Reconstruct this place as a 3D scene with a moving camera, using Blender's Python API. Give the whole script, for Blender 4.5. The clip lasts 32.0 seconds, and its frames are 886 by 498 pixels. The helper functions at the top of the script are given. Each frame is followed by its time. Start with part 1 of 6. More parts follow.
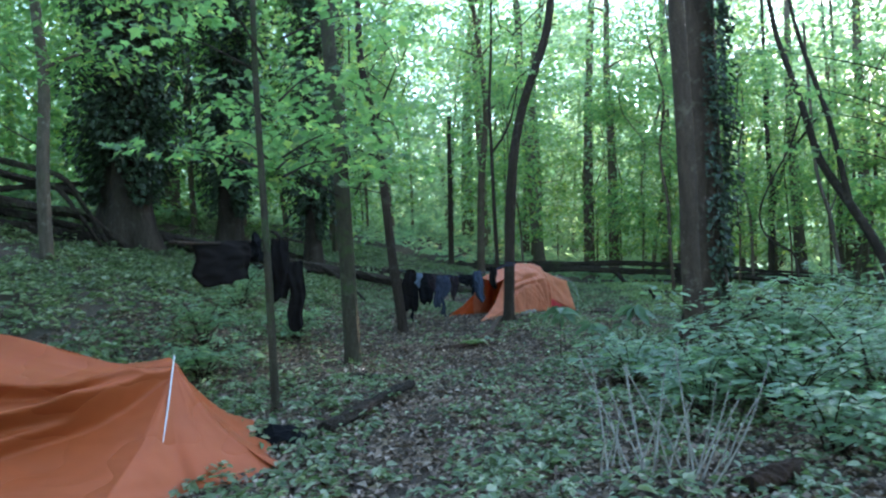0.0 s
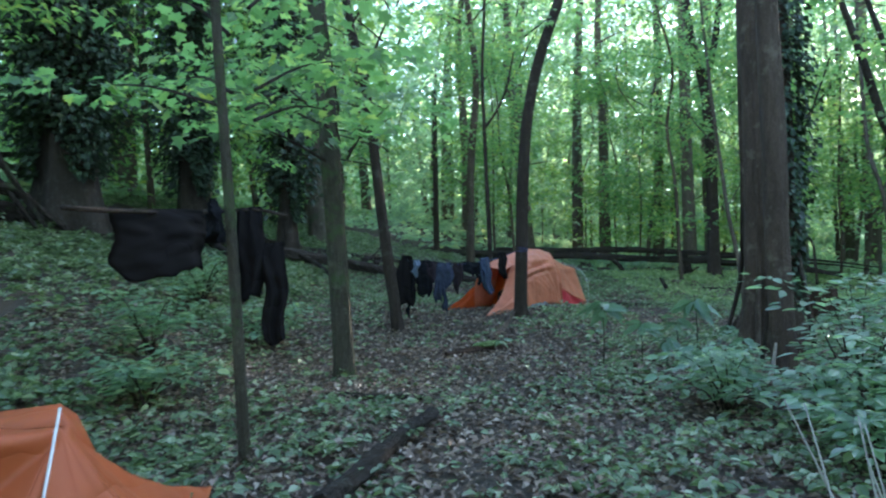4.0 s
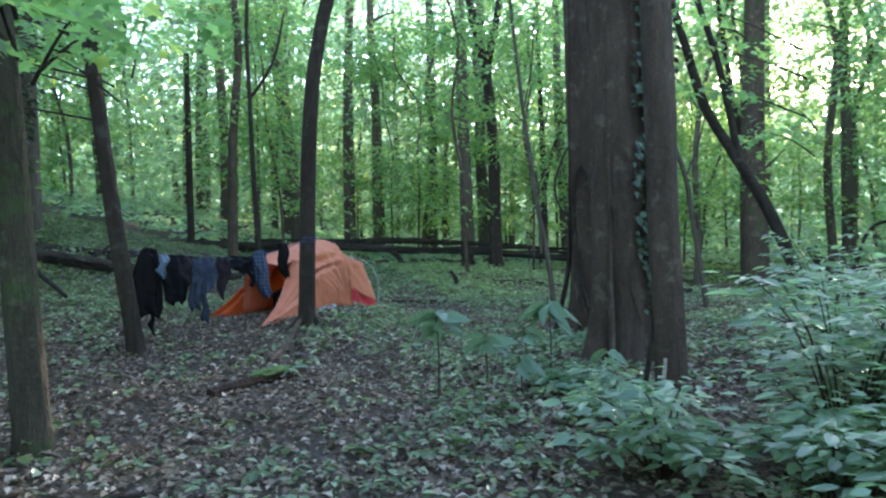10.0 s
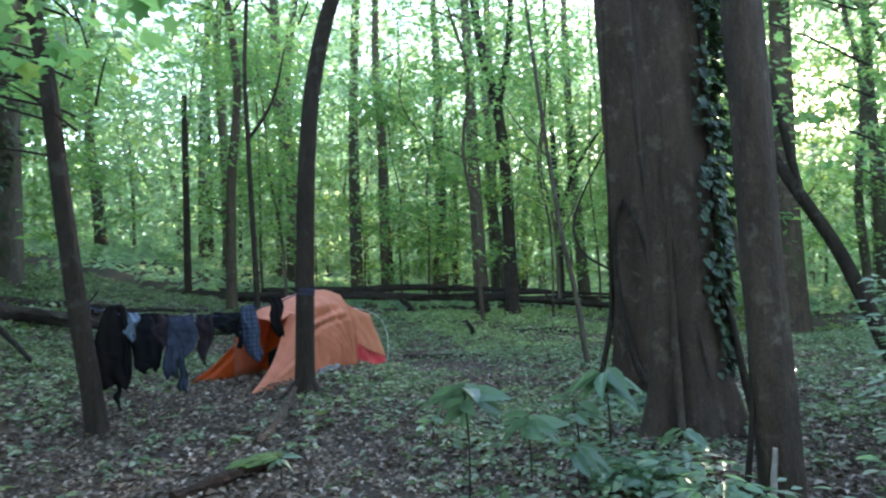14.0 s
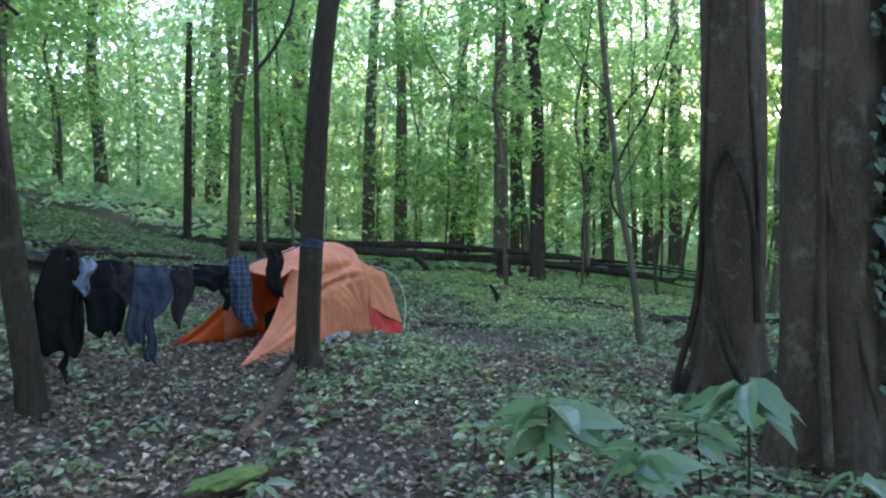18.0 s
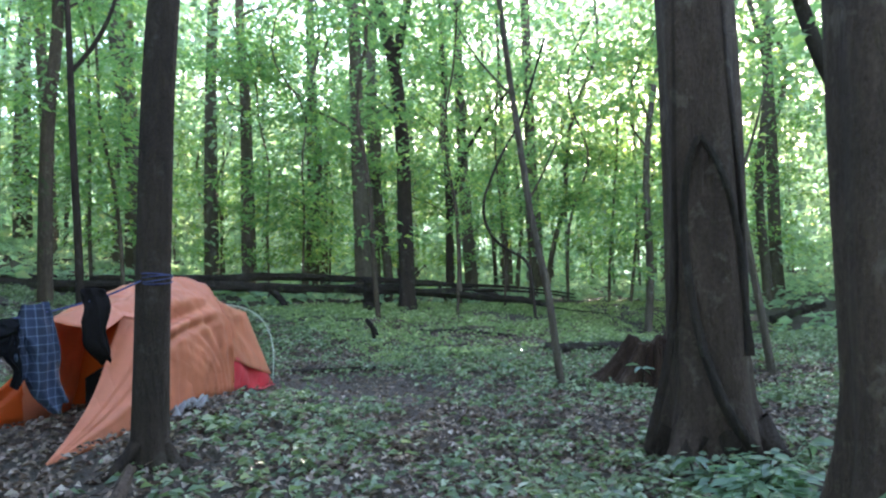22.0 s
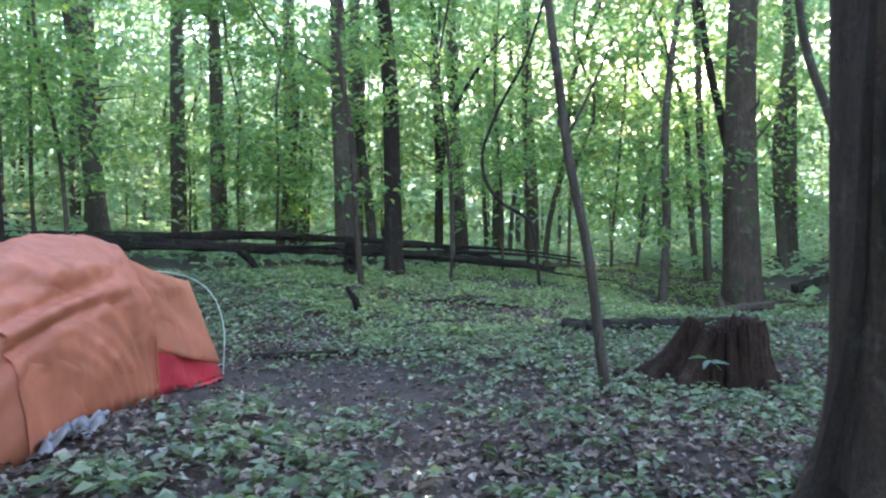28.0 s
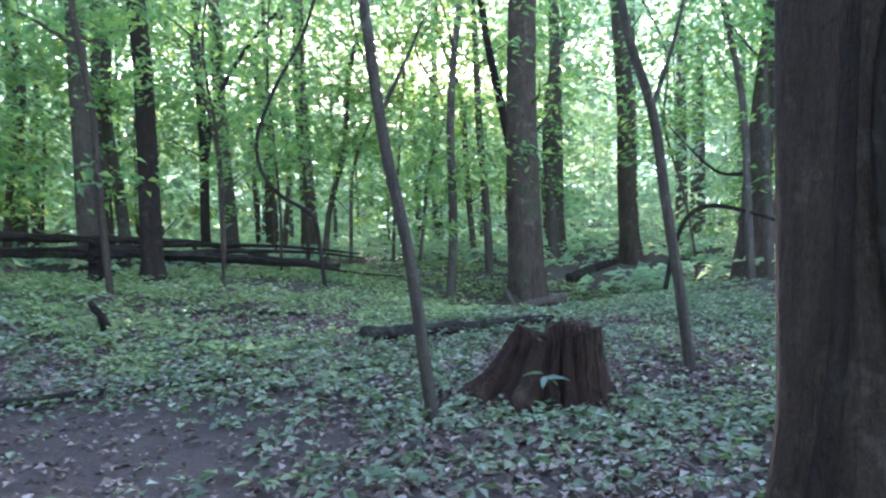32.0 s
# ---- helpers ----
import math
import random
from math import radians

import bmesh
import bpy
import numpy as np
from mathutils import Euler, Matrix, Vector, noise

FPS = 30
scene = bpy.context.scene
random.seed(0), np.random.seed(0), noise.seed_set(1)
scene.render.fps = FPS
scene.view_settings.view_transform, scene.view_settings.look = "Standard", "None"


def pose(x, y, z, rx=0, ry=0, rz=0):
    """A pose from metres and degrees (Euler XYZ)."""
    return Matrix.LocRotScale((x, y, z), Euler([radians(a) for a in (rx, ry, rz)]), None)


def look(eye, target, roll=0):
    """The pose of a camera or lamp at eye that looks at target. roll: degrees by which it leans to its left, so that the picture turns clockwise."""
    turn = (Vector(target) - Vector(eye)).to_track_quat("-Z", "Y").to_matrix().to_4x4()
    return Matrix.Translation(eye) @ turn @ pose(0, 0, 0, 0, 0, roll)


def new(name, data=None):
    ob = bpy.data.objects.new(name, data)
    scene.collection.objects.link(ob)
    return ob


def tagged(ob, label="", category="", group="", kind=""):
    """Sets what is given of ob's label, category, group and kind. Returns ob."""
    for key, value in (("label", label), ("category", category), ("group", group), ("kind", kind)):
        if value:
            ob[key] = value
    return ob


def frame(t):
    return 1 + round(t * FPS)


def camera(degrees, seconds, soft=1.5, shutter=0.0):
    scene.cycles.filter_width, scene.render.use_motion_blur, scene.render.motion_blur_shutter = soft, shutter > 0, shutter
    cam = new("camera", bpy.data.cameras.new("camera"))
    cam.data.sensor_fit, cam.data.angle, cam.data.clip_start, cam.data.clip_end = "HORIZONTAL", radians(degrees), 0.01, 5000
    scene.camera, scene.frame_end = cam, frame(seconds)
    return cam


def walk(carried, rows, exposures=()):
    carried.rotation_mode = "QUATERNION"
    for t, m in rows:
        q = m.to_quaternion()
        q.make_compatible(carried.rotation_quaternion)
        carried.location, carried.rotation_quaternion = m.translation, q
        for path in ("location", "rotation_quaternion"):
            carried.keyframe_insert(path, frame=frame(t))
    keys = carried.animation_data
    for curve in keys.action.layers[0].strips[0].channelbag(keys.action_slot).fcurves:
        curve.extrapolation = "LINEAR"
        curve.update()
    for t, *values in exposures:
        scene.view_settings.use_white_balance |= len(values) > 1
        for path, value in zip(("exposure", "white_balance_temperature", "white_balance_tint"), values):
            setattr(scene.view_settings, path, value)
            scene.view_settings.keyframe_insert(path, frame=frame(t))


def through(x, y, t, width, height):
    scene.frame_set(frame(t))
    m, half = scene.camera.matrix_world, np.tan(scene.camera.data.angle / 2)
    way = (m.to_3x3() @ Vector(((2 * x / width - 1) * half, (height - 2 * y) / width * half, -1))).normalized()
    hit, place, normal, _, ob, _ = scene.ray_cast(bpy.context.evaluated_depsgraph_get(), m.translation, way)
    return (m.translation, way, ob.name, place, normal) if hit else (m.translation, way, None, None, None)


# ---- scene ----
cam = camera(63.0, 32.0, soft=2.2, shutter=0.5)
PATH = [
    (0, (0.770, -2.474, 1.404), (0.589, -0.483, 1.446), -1.2),
    (0.5, (0.694, -2.269, 1.386), (0.454, -0.284, 1.401), -0.5),
    (1, (0.669, -2.001, 1.386), (0.318, -0.033, 1.442), -0.6),
    (1.5, (0.604, -1.811, 1.389), (0.171, 0.142, 1.425), -1.1),
    (2, (0.491, -1.566, 1.380), (0.102, 0.395, 1.417), -1.6),
    (2.5, (0.430, -1.322, 1.363), (0.087, 0.648, 1.363), -1.4),
    (4.5, (0.008, -0.235, 1.407), (0.009, 1.765, 1.422), -1.3),
    (5, (-0.068, -0.037, 1.426), (0.042, 1.959, 1.475), -1.4),
    (5.5, (-0.096, 0.140, 1.420), (0.131, 2.126, 1.478), -1.2),
    (6, (-0.113, 0.338, 1.414), (0.173, 2.315, 1.518), -0.9),
    (6.5, (-0.124, 0.599, 1.413), (0.224, 2.565, 1.531), -1.6),
    (7, (-0.158, 0.857, 1.433), (0.308, 2.797, 1.567), -0.9),
    (7.5, (-0.111, 1.070, 1.418), (0.426, 2.992, 1.552), -0.4),
    (8, (-0.089, 1.255, 1.405), (0.488, 3.165, 1.542), -0.6),
    (8.5, (-0.132, 1.455, 1.395), (0.491, 3.351, 1.535), -1.7),
    (9, (-0.153, 1.622, 1.385), (0.485, 3.517, 1.444), -0.2),
    (9.5, (-0.080, 1.811, 1.366), (0.514, 3.720, 1.382), -1.1),
    (10, (-0.056, 1.960, 1.362), (0.490, 3.884, 1.331), -1.4),
    (10.5, (-0.085, 2.112, 1.371), (0.390, 4.055, 1.347), -2.0),
    (11, (-0.040, 2.282, 1.373), (0.407, 4.232, 1.353), -1.8),
    (11.5, (0.040, 2.471, 1.397), (0.393, 4.440, 1.375), -1.3),
    (12, (0.046, 2.600, 1.393), (0.311, 4.582, 1.390), -1.3),
    (12.5, (-0.006, 2.768, 1.408), (0.281, 4.746, 1.476), -3.1),
    (13, (-0.018, 2.946, 1.416), (0.372, 4.905, 1.498), -1.9),
    (13.5, (0.083, 3.113, 1.418), (0.536, 5.059, 1.507), -1.5),
    (14, (0.171, 3.212, 1.416), (0.700, 5.139, 1.508), -2.4),
    (14.5, (0.195, 3.373, 1.406), (0.787, 5.282, 1.482), -2.5),
    (16.5, (0.242, 4.133, 1.408), (0.856, 6.035, 1.356), -0.9),
    (17, (0.225, 4.363, 1.396), (0.760, 6.289, 1.328), -0.5),
    (17.5, (0.236, 4.590, 1.404), (0.765, 6.518, 1.358), -1.1),
    (18, (0.315, 4.833, 1.399), (0.818, 6.768, 1.380), 0.6),
    (18.5, (0.345, 5.040, 1.389), (0.836, 6.979, 1.388), -0.5),
    (19, (0.306, 5.310, 1.396), (0.858, 7.232, 1.432), -0.9),
    (19.5, (0.332, 5.500, 1.388), (0.965, 7.396, 1.430), -0.8),
    (20, (0.386, 5.739, 1.386), (1.084, 7.611, 1.454), -0.4),
    (20.5, (0.349, 5.936, 1.381), (1.119, 7.779, 1.474), -1.0),
    (21, (0.290, 6.132, 1.390), (1.162, 7.929, 1.487), -1.1),
    (21.5, (0.339, 6.322, 1.380), (1.241, 8.105, 1.464), -1.3),
    (22, (0.388, 6.508, 1.389), (1.289, 8.292, 1.444), -1.6),
    (22.5, (0.382, 6.668, 1.367), (1.264, 8.464, 1.365), -1.0),
    (23, (0.369, 6.854, 1.377), (1.286, 8.632, 1.355), -2.0),
    (23.5, (0.436, 6.993, 1.373), (1.377, 8.757, 1.331), -1.6),
    (24, (0.554, 7.165, 1.381), (1.486, 8.935, 1.339), -0.3),
    (24.5, (0.578, 7.305, 1.382), (1.465, 9.097, 1.331), -0.1),
    (25, (0.595, 7.500, 1.392), (1.495, 9.285, 1.331), -1.8),
    (25.5, (0.663, 7.614, 1.391), (1.617, 9.370, 1.307), -1.5),
    (27.5, (0.982, 8.178, 1.387), (1.956, 9.924, 1.334), -1.2),
    (28, (1.092, 8.325, 1.384), (2.034, 10.087, 1.328), -0.9),
    (28.5, (1.189, 8.486, 1.401), (2.095, 10.267, 1.312), -0.0),
    (29, (1.219, 8.631, 1.395), (2.122, 10.412, 1.287), -0.9),
    (29.5, (1.232, 8.810, 1.405), (2.211, 10.552, 1.314), -0.9),
    (30, (1.328, 8.929, 1.406), (2.411, 10.608, 1.305), -0.7),
    (30.5, (1.452, 9.039, 1.414), (2.603, 10.673, 1.324), -0.9),
    (31, (1.534, 9.151, 1.414), (2.768, 10.723, 1.334), -0.9),
    (31.5, (1.547, 9.315, 1.427), (2.906, 10.780, 1.352), -2.8),
    (32, (1.594, 9.434, 1.425), (3.035, 10.818, 1.335), -1.6),
]
EXPOSURES = [(0, 3.52, 6600, 13), (6, 3.58, 6550, 13), (9, 3.78, 6700, 18), (11, 3.78, 6900, 18), (14, 3.74, 7050, 19), (19, 3.9, 7100, 23), (24, 4.02, 7000, 27), (28, 4.06, 6750, 33), (32, 4.2, 6350, 36)]

walk(cam, [(t, look(eye, target, roll)) for t, eye, target, roll in PATH], EXPOSURES)

# ---- light ----
SUN_AZ, SUN_EL = radians(46.6), radians(12.0)
SUN_DIR = Vector((math.sin(SUN_AZ) * math.cos(SUN_EL), math.cos(SUN_AZ) * math.cos(SUN_EL), math.sin(SUN_EL)))
world = bpy.data.worlds.new("sky")
scene.world = world
world.use_nodes = True
wn = world.node_tree
sky = wn.nodes.new("ShaderNodeTexSky")
sky.sky_type = "NISHITA"
sky.sun_disc = False
sky.sun_elevation, sky.sun_rotation = SUN_EL, SUN_AZ
sky.air_density, sky.dust_density, sky.ozone_density = 1.0, 0.7, 2.0
wn.nodes["Background"].inputs["Strength"].default_value = 0.15
wn.links.new(sky.outputs["Color"], wn.nodes["Background"].inputs["Color"])
sun = new("sun", bpy.data.lights.new("sun", "SUN"))
sun.data.energy, sun.data.angle, sun.data.color = 2.1, radians(0.9), (1.0, 0.89, 0.74)
sun.matrix_world = look(SUN_DIR * 100, (0, 0, 0))


# ---- materials ----
def material(name):
    m = bpy.data.materials.new(name)
    m.use_nodes = True
    nt = m.node_tree
    return m, nt, nt.nodes["Principled BSDF"], nt.nodes["Material Output"]


def node(nt, kind, **values):
    n = nt.nodes.new(kind)
    for key, value in values.items():
        n.inputs[key.replace("_", " ")].default_value = value
    return n


def ramp(nt, source, stops):
    r = nt.nodes.new("ShaderNodeValToRGB")
    el = r.color_ramp.elements
    while len(el) < len(stops):
        el.new(0.5)
    for e, (at, col) in zip(el, stops):
        e.position, e.color = at, (*col, 1)
    nt.links.new(source, r.inputs["Fac"])
    return r.outputs["Color"]


def mix(nt, fac, a, b, blend="MIX"):
    n = nt.nodes.new("ShaderNodeMix")
    n.data_type, n.blend_type = "RGBA", blend
    for key, value in ((0, fac), (6, a), (7, b)):
        if isinstance(value, bpy.types.NodeSocket):
            nt.links.new(value, n.inputs[key])
        else:
            n.inputs[key].default_value = value if key == 0 else (*value, 1)
    return n.outputs[2]


def bump(nt, bsdf, height, strength, distance=0.02):
    b = node(nt, "ShaderNodeBump", Strength=strength, Distance=distance)
    nt.links.new(height, b.inputs["Height"])
    nt.links.new(b.outputs["Normal"], bsdf.inputs["Normal"])


def noise_tex(nt, scale, detail=4.0, rough=0.6, stretch=None):
    n = node(nt, "ShaderNodeTexNoise", Scale=scale, Detail=detail, Roughness=rough)
    co = nt.nodes.new("ShaderNodeTexCoord")
    if stretch:
        mp = nt.nodes.new("ShaderNodeMapping")
        mp.inputs["Scale"].default_value = stretch
        nt.links.new(co.outputs["Object"], mp.inputs["Vector"])
        nt.links.new(mp.outputs["Vector"], n.inputs["Vector"])
    else:
        nt.links.new(co.outputs["Object"], n.inputs["Vector"])
    return n.outputs["Fac"]


def leaf_material(name, stops, translucent=0.45, rough=0.45, through=(2.7, 2.9, 1.9)):
    m, nt, b, out = material(name)
    g = nt.nodes.new("ShaderNodeNewGeometry")
    o = nt.nodes.new("ShaderNodeObjectInfo")
    add = nt.nodes.new("ShaderNodeMath")
    add.operation = "FRACT"
    s = nt.nodes.new("ShaderNodeMath")
    s.operation = "ADD"
    nt.links.new(g.outputs["Random Per Island"], s.inputs[0])
    nt.links.new(o.outputs["Random"], s.inputs[1])
    nt.links.new(s.outputs[0], add.inputs[0])
    col = ramp(nt, add.outputs[0], stops)
    nt.links.new(col, b.inputs["Base Color"])
    b.inputs["Roughness"].default_value = rough
    t = nt.nodes.new("ShaderNodeBsdfTranslucent")
    nt.links.new(mix(nt, 1.0, col, through, "MULTIPLY"), t.inputs["Color"])
    ms = nt.nodes.new("ShaderNodeMixShader")
    ms.inputs[0].default_value = translucent
    nt.links.new(b.outputs[0], ms.inputs[1])
    nt.links.new(t.outputs[0], ms.inputs[2])
    nt.links.new(ms.outputs[0], out.inputs["Surface"])
    return m


def bark_material(name, dark, light, scale=6.0, moss=0.0):
    m, nt, b, out = material(name)
    ridges = noise_tex(nt, scale * 3.2, 6.0, 0.68, (1, 1, 0.24))
    plates = noise_tex(nt, scale * 1.5, 5.0, 0.6, (1, 1, 0.4))
    fine = noise_tex(nt, scale * 14, 4.0, 0.7, (1, 1, 0.7))
    patch = noise_tex(nt, 1.3, 5.0, 0.65, (1, 1, 0.6))
    col = ramp(nt, ridges, [(0.36, tuple(c * 0.4 for c in dark)), (0.47, dark), (0.66, light)])
    col = mix(nt, 0.4, col, ramp(nt, plates, [(0.32, tuple(c * 0.6 for c in dark)), (0.68, tuple(min(1, c * 1.15) for c in light))]))
    col = mix(nt, 0.35, col, ramp(nt, patch, [(0.32, tuple(c * 0.7 for c in dark)), (0.7, tuple(min(1, c * 1.35) for c in light))]))
    col = mix(nt, 0.3, col, ramp(nt, fine, [(0.3, tuple(c * 0.4 for c in dark)), (0.7, tuple(min(1, c * 1.2) for c in light))]))
    lichen = ramp(nt, noise_tex(nt, 5.0, 5.0, 0.7), [(0.56, (0, 0, 0)), (0.68, (0.6, 0.6, 0.6))])
    col = mix(nt, lichen, col, (light[0] * 1.35 + 0.01, light[1] * 1.6 + 0.015, light[2] * 1.6 + 0.015))
    if moss:
        col = mix(nt, ramp(nt, noise_tex(nt, 2.3, 5.0, 0.7), [(0.62 - moss * 0.2, (0, 0, 0)), (0.72 - moss * 0.2, (0.9, 0.9, 0.9))]), col, (0.05, 0.075, 0.025))
    nt.links.new(col, b.inputs["Base Color"])
    b.inputs["Roughness"].default_value = 0.92
    b.inputs["Specular IOR Level"].default_value = 0.25
    both = nt.nodes.new("ShaderNodeMath")
    both.operation = "ADD"
    nt.links.new(ridges, both.inputs[0])
    nt.links.new(plates, both.inputs[1])
    bump(nt, b, both.outputs[0], 1.0, 0.06)
    return m


def plain_material(name, color, rough=0.8, metal=0.0, vary=0.25, scale=9.0, relief=0.2):
    m, nt, b, out = material(name)
    n = noise_tex(nt, scale, 4.0, 0.6)
    nt.links.new(ramp(nt, n, [(0.25, tuple(c * (1 - vary) for c in color)), (0.75, tuple(min(1, c * (1 + vary)) for c in color))]), b.inputs["Base Color"])
    b.inputs["Roughness"].default_value, b.inputs["Metallic"].default_value = rough, metal
    if relief:
        bump(nt, b, noise_tex(nt, scale * 6, 3.0), relief, 0.01)
    return m


BARK_GREY = bark_material("bark_grey", (0.03, 0.0185, 0.0115), (0.098, 0.064, 0.044), 4.0)
# bark of far trunks, paled in colour to stand for haze
BARK_HAZE = bark_material("bark_haze", (0.052, 0.038, 0.024), (0.155, 0.116, 0.078), 5.0)
# brown bark paled for far haze; two near saplings are this pale themselves
BARK_PALED_BROWN = bark_material("bark_paled_brown", (0.055, 0.041, 0.027), (0.15, 0.118, 0.085), 6.0, moss=0.25)
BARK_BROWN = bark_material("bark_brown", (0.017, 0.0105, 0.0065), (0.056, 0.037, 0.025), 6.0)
BARK_DARK = bark_material("bark_dark", (0.016, 0.011, 0.007), (0.057, 0.040, 0.027), 7.0)
BARK_MOSS = bark_material("bark_moss", (0.026, 0.021, 0.013), (0.09, 0.074, 0.048), 6.0, moss=0.5)
ROT_WOOD = bark_material("rotten_wood", (0.02, 0.009, 0.005), (0.075, 0.038, 0.021), 9.0)
LOG_BARK = bark_material("log_bark", (0.009, 0.006, 0.0045), (0.045, 0.031, 0.021), 7.0, moss=0.2)
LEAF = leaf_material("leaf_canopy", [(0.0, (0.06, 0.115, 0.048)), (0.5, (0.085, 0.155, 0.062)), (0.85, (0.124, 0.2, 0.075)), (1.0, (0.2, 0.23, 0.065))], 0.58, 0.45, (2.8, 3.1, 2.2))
# leaves of the far wood: distance haze put into a paler, bluer green
LEAF_HAZE = leaf_material("leaf_haze", [(0.0, (0.13, 0.18, 0.125)), (0.5, (0.165, 0.245, 0.16)), (0.9, (0.205, 0.29, 0.175)), (1.0, (0.29, 0.31, 0.155))], 0.66, 0.5, (2.45, 2.55, 2.2))
LEAF_LOW = leaf_material("leaf_groundcover", [(0.0, (0.05, 0.08, 0.036)), (0.45, (0.088, 0.132, 0.062)), (0.75, (0.135, 0.182, 0.095)), (1.0, (0.27, 0.3, 0.21))], 0.3, 0.34)
LEAF_IVY = leaf_material("leaf_ivy", [(0.0, (0.012, 0.026, 0.01)), (0.7, (0.025, 0.05, 0.018)), (1.0, (0.035, 0.06, 0.024))], 0.06, 0.5, (1, 1.2, 0.6))
LITTER = leaf_material("leaf_litter", [(0.0, (0.05, 0.03, 0.019)), (0.4, (0.125, 0.082, 0.055)), (0.8, (0.24, 0.172, 0.125)), (1.0, (0.42, 0.34, 0.27))], 0.1, 0.7, (1, 0.9, 0.7))

# ---- forest floor ----
def smooth(u):
    u = np.clip(u, 0, 1)
    return u * u * (3 - 2 * u)


def height(x, y):
    """The forest floor: nearly flat by the path, a bank rising to the west."""
    x, y = np.asarray(x, float), np.asarray(y, float)
    s = -0.8 * x + 0.22 * (y - 12)
    bank = 3.2 * smooth((s + 1) / 13) * smooth((y - 0.5) / 7)
    lumps = 0.035 * np.sin(x * 1.7 + 0.6 * y) * np.sin(y * 1.3 - 0.4 * x + 1) + 0.02 * np.sin(x * 4.1 + 1.3) * np.sin(y * 3.7)
    rise = 0.26 * np.exp(-(((x - 1.0) / 1.6) ** 2) - ((y - 12.3) / 2.4) ** 2)
    back = 0.42 * smooth((y - 14.5) / 8) * np.exp(-(((x - 4) / 8) ** 2))
    dip = -0.5 * smooth((x - 6.5) / 7) * smooth((23 - y) / 6) * smooth((y - 14.5) / 3)
    hollow = 0.38 * np.exp(-((x - 13.2) ** 2 + (y - 18.1) ** 2) / 5.0)
    return 0.08 + bank + lumps + rise + back + dip - hollow


def hz(x, y):
    return float(height(x, y))


def link_mesh(name, verts, faces, mat, smooth_faces=False):
    me = bpy.data.meshes.new(name)
    me.from_pydata(np.asarray(verts, float).tolist() if not isinstance(verts, list) else verts, [], np.asarray(faces).tolist() if not isinstance(faces, list) else faces)
    me.materials.append(mat)
    if smooth_faces:
        me.polygons.foreach_set("use_smooth", [True] * len(me.polygons))
    me.update()
    return me


def grid_mesh(name, xs, ys, mat):
    gx, gy = np.meshgrid(xs, ys)
    v = np.stack([gx.ravel(), gy.ravel(), height(gx, gy).ravel()], 1)
    nx = len(xs)
    i = (np.arange(len(ys) - 1)[:, None] * nx + np.arange(nx - 1)).ravel()
    return link_mesh(name, v, np.stack([i, i + 1, i + nx + 1, i + nx], 1), mat, True)


def soil_material():
    m, nt, b, out = material("soil")
    big, mid, fine = noise_tex(nt, 0.55, 4.0, 0.6), noise_tex(nt, 5.0, 5.0, 0.7), noise_tex(nt, 42.0, 4.0, 0.7)
    col = ramp(nt, mid, [(0.25, (0.024, 0.016, 0.011)), (0.55, (0.072, 0.05, 0.035)), (0.8, (0.14, 0.102, 0.076))])
    col = mix(nt, 0.5, col, ramp(nt, fine, [(0.3, (0.02, 0.013, 0.009)), (0.7, (0.17, 0.122, 0.085))]))
    col = mix(nt, ramp(nt, big, [(0.35, (0, 0, 0)), (0.75, (0.6, 0.6, 0.6))]), col, (0.03, 0.03, 0.017))
    nt.links.new(col, b.inputs["Base Color"])
    b.inputs["Roughness"].default_value = 0.95
    bump(nt, b, fine, 1.0, 0.05)
    return m


SOIL = soil_material()
near_x = np.unique(np.r_[np.linspace(-400, -40, 14), np.linspace(-40, -9, 40), np.linspace(-9, 14, 150), np.linspace(14, 50, 45), np.linspace(50, 400, 14)])
near_y = np.unique(np.r_[np.linspace(-400, -20, 14), np.linspace(-20, -4, 20), np.linspace(-4, 26, 190), np.linspace(26, 70, 50), np.linspace(70, 400, 14)])
ground = new("ground", grid_mesh("ground", near_x, near_y, SOIL))
tagged(ground, "forest floor of brown soil and rotting leaf litter", "ground", kind="structure")


# ---- leaves ----
def leaf_batch(rng, base, way, size, width=0.55, fold=0.12, droop=0.15):
    """Kite-shaped leaves folded along the midrib: base points, directions, lengths."""
    n = len(base)
    way = way / np.linalg.norm(way, axis=1, keepdims=True)
    up = np.tile([0.0, 0.0, 1.0], (n, 1)) + rng.normal(0, 0.35, (n, 3))
    side = np.cross(way, up)
    side /= np.linalg.norm(side, axis=1, keepdims=True) + 1e-9
    nor = np.cross(side, way)
    L = np.asarray(size).reshape(-1, 1) * np.ones((n, 1))
    W = L * width * rng.uniform(0.8, 1.15, (n, 1))
    p0, p2 = base, base + way * L - nor * L * droop
    m = base + way * L * 0.42
    v = np.stack([p0, m + side * W / 2 + nor * L * fold, p2, m - side * W / 2 + nor * L * fold], 1).reshape(-1, 3)
    i = np.arange(n)[:, None] * 4
    return v, np.concatenate([i + [0, 1, 2], i + [0, 2, 3]], 1).reshape(-1, 3)


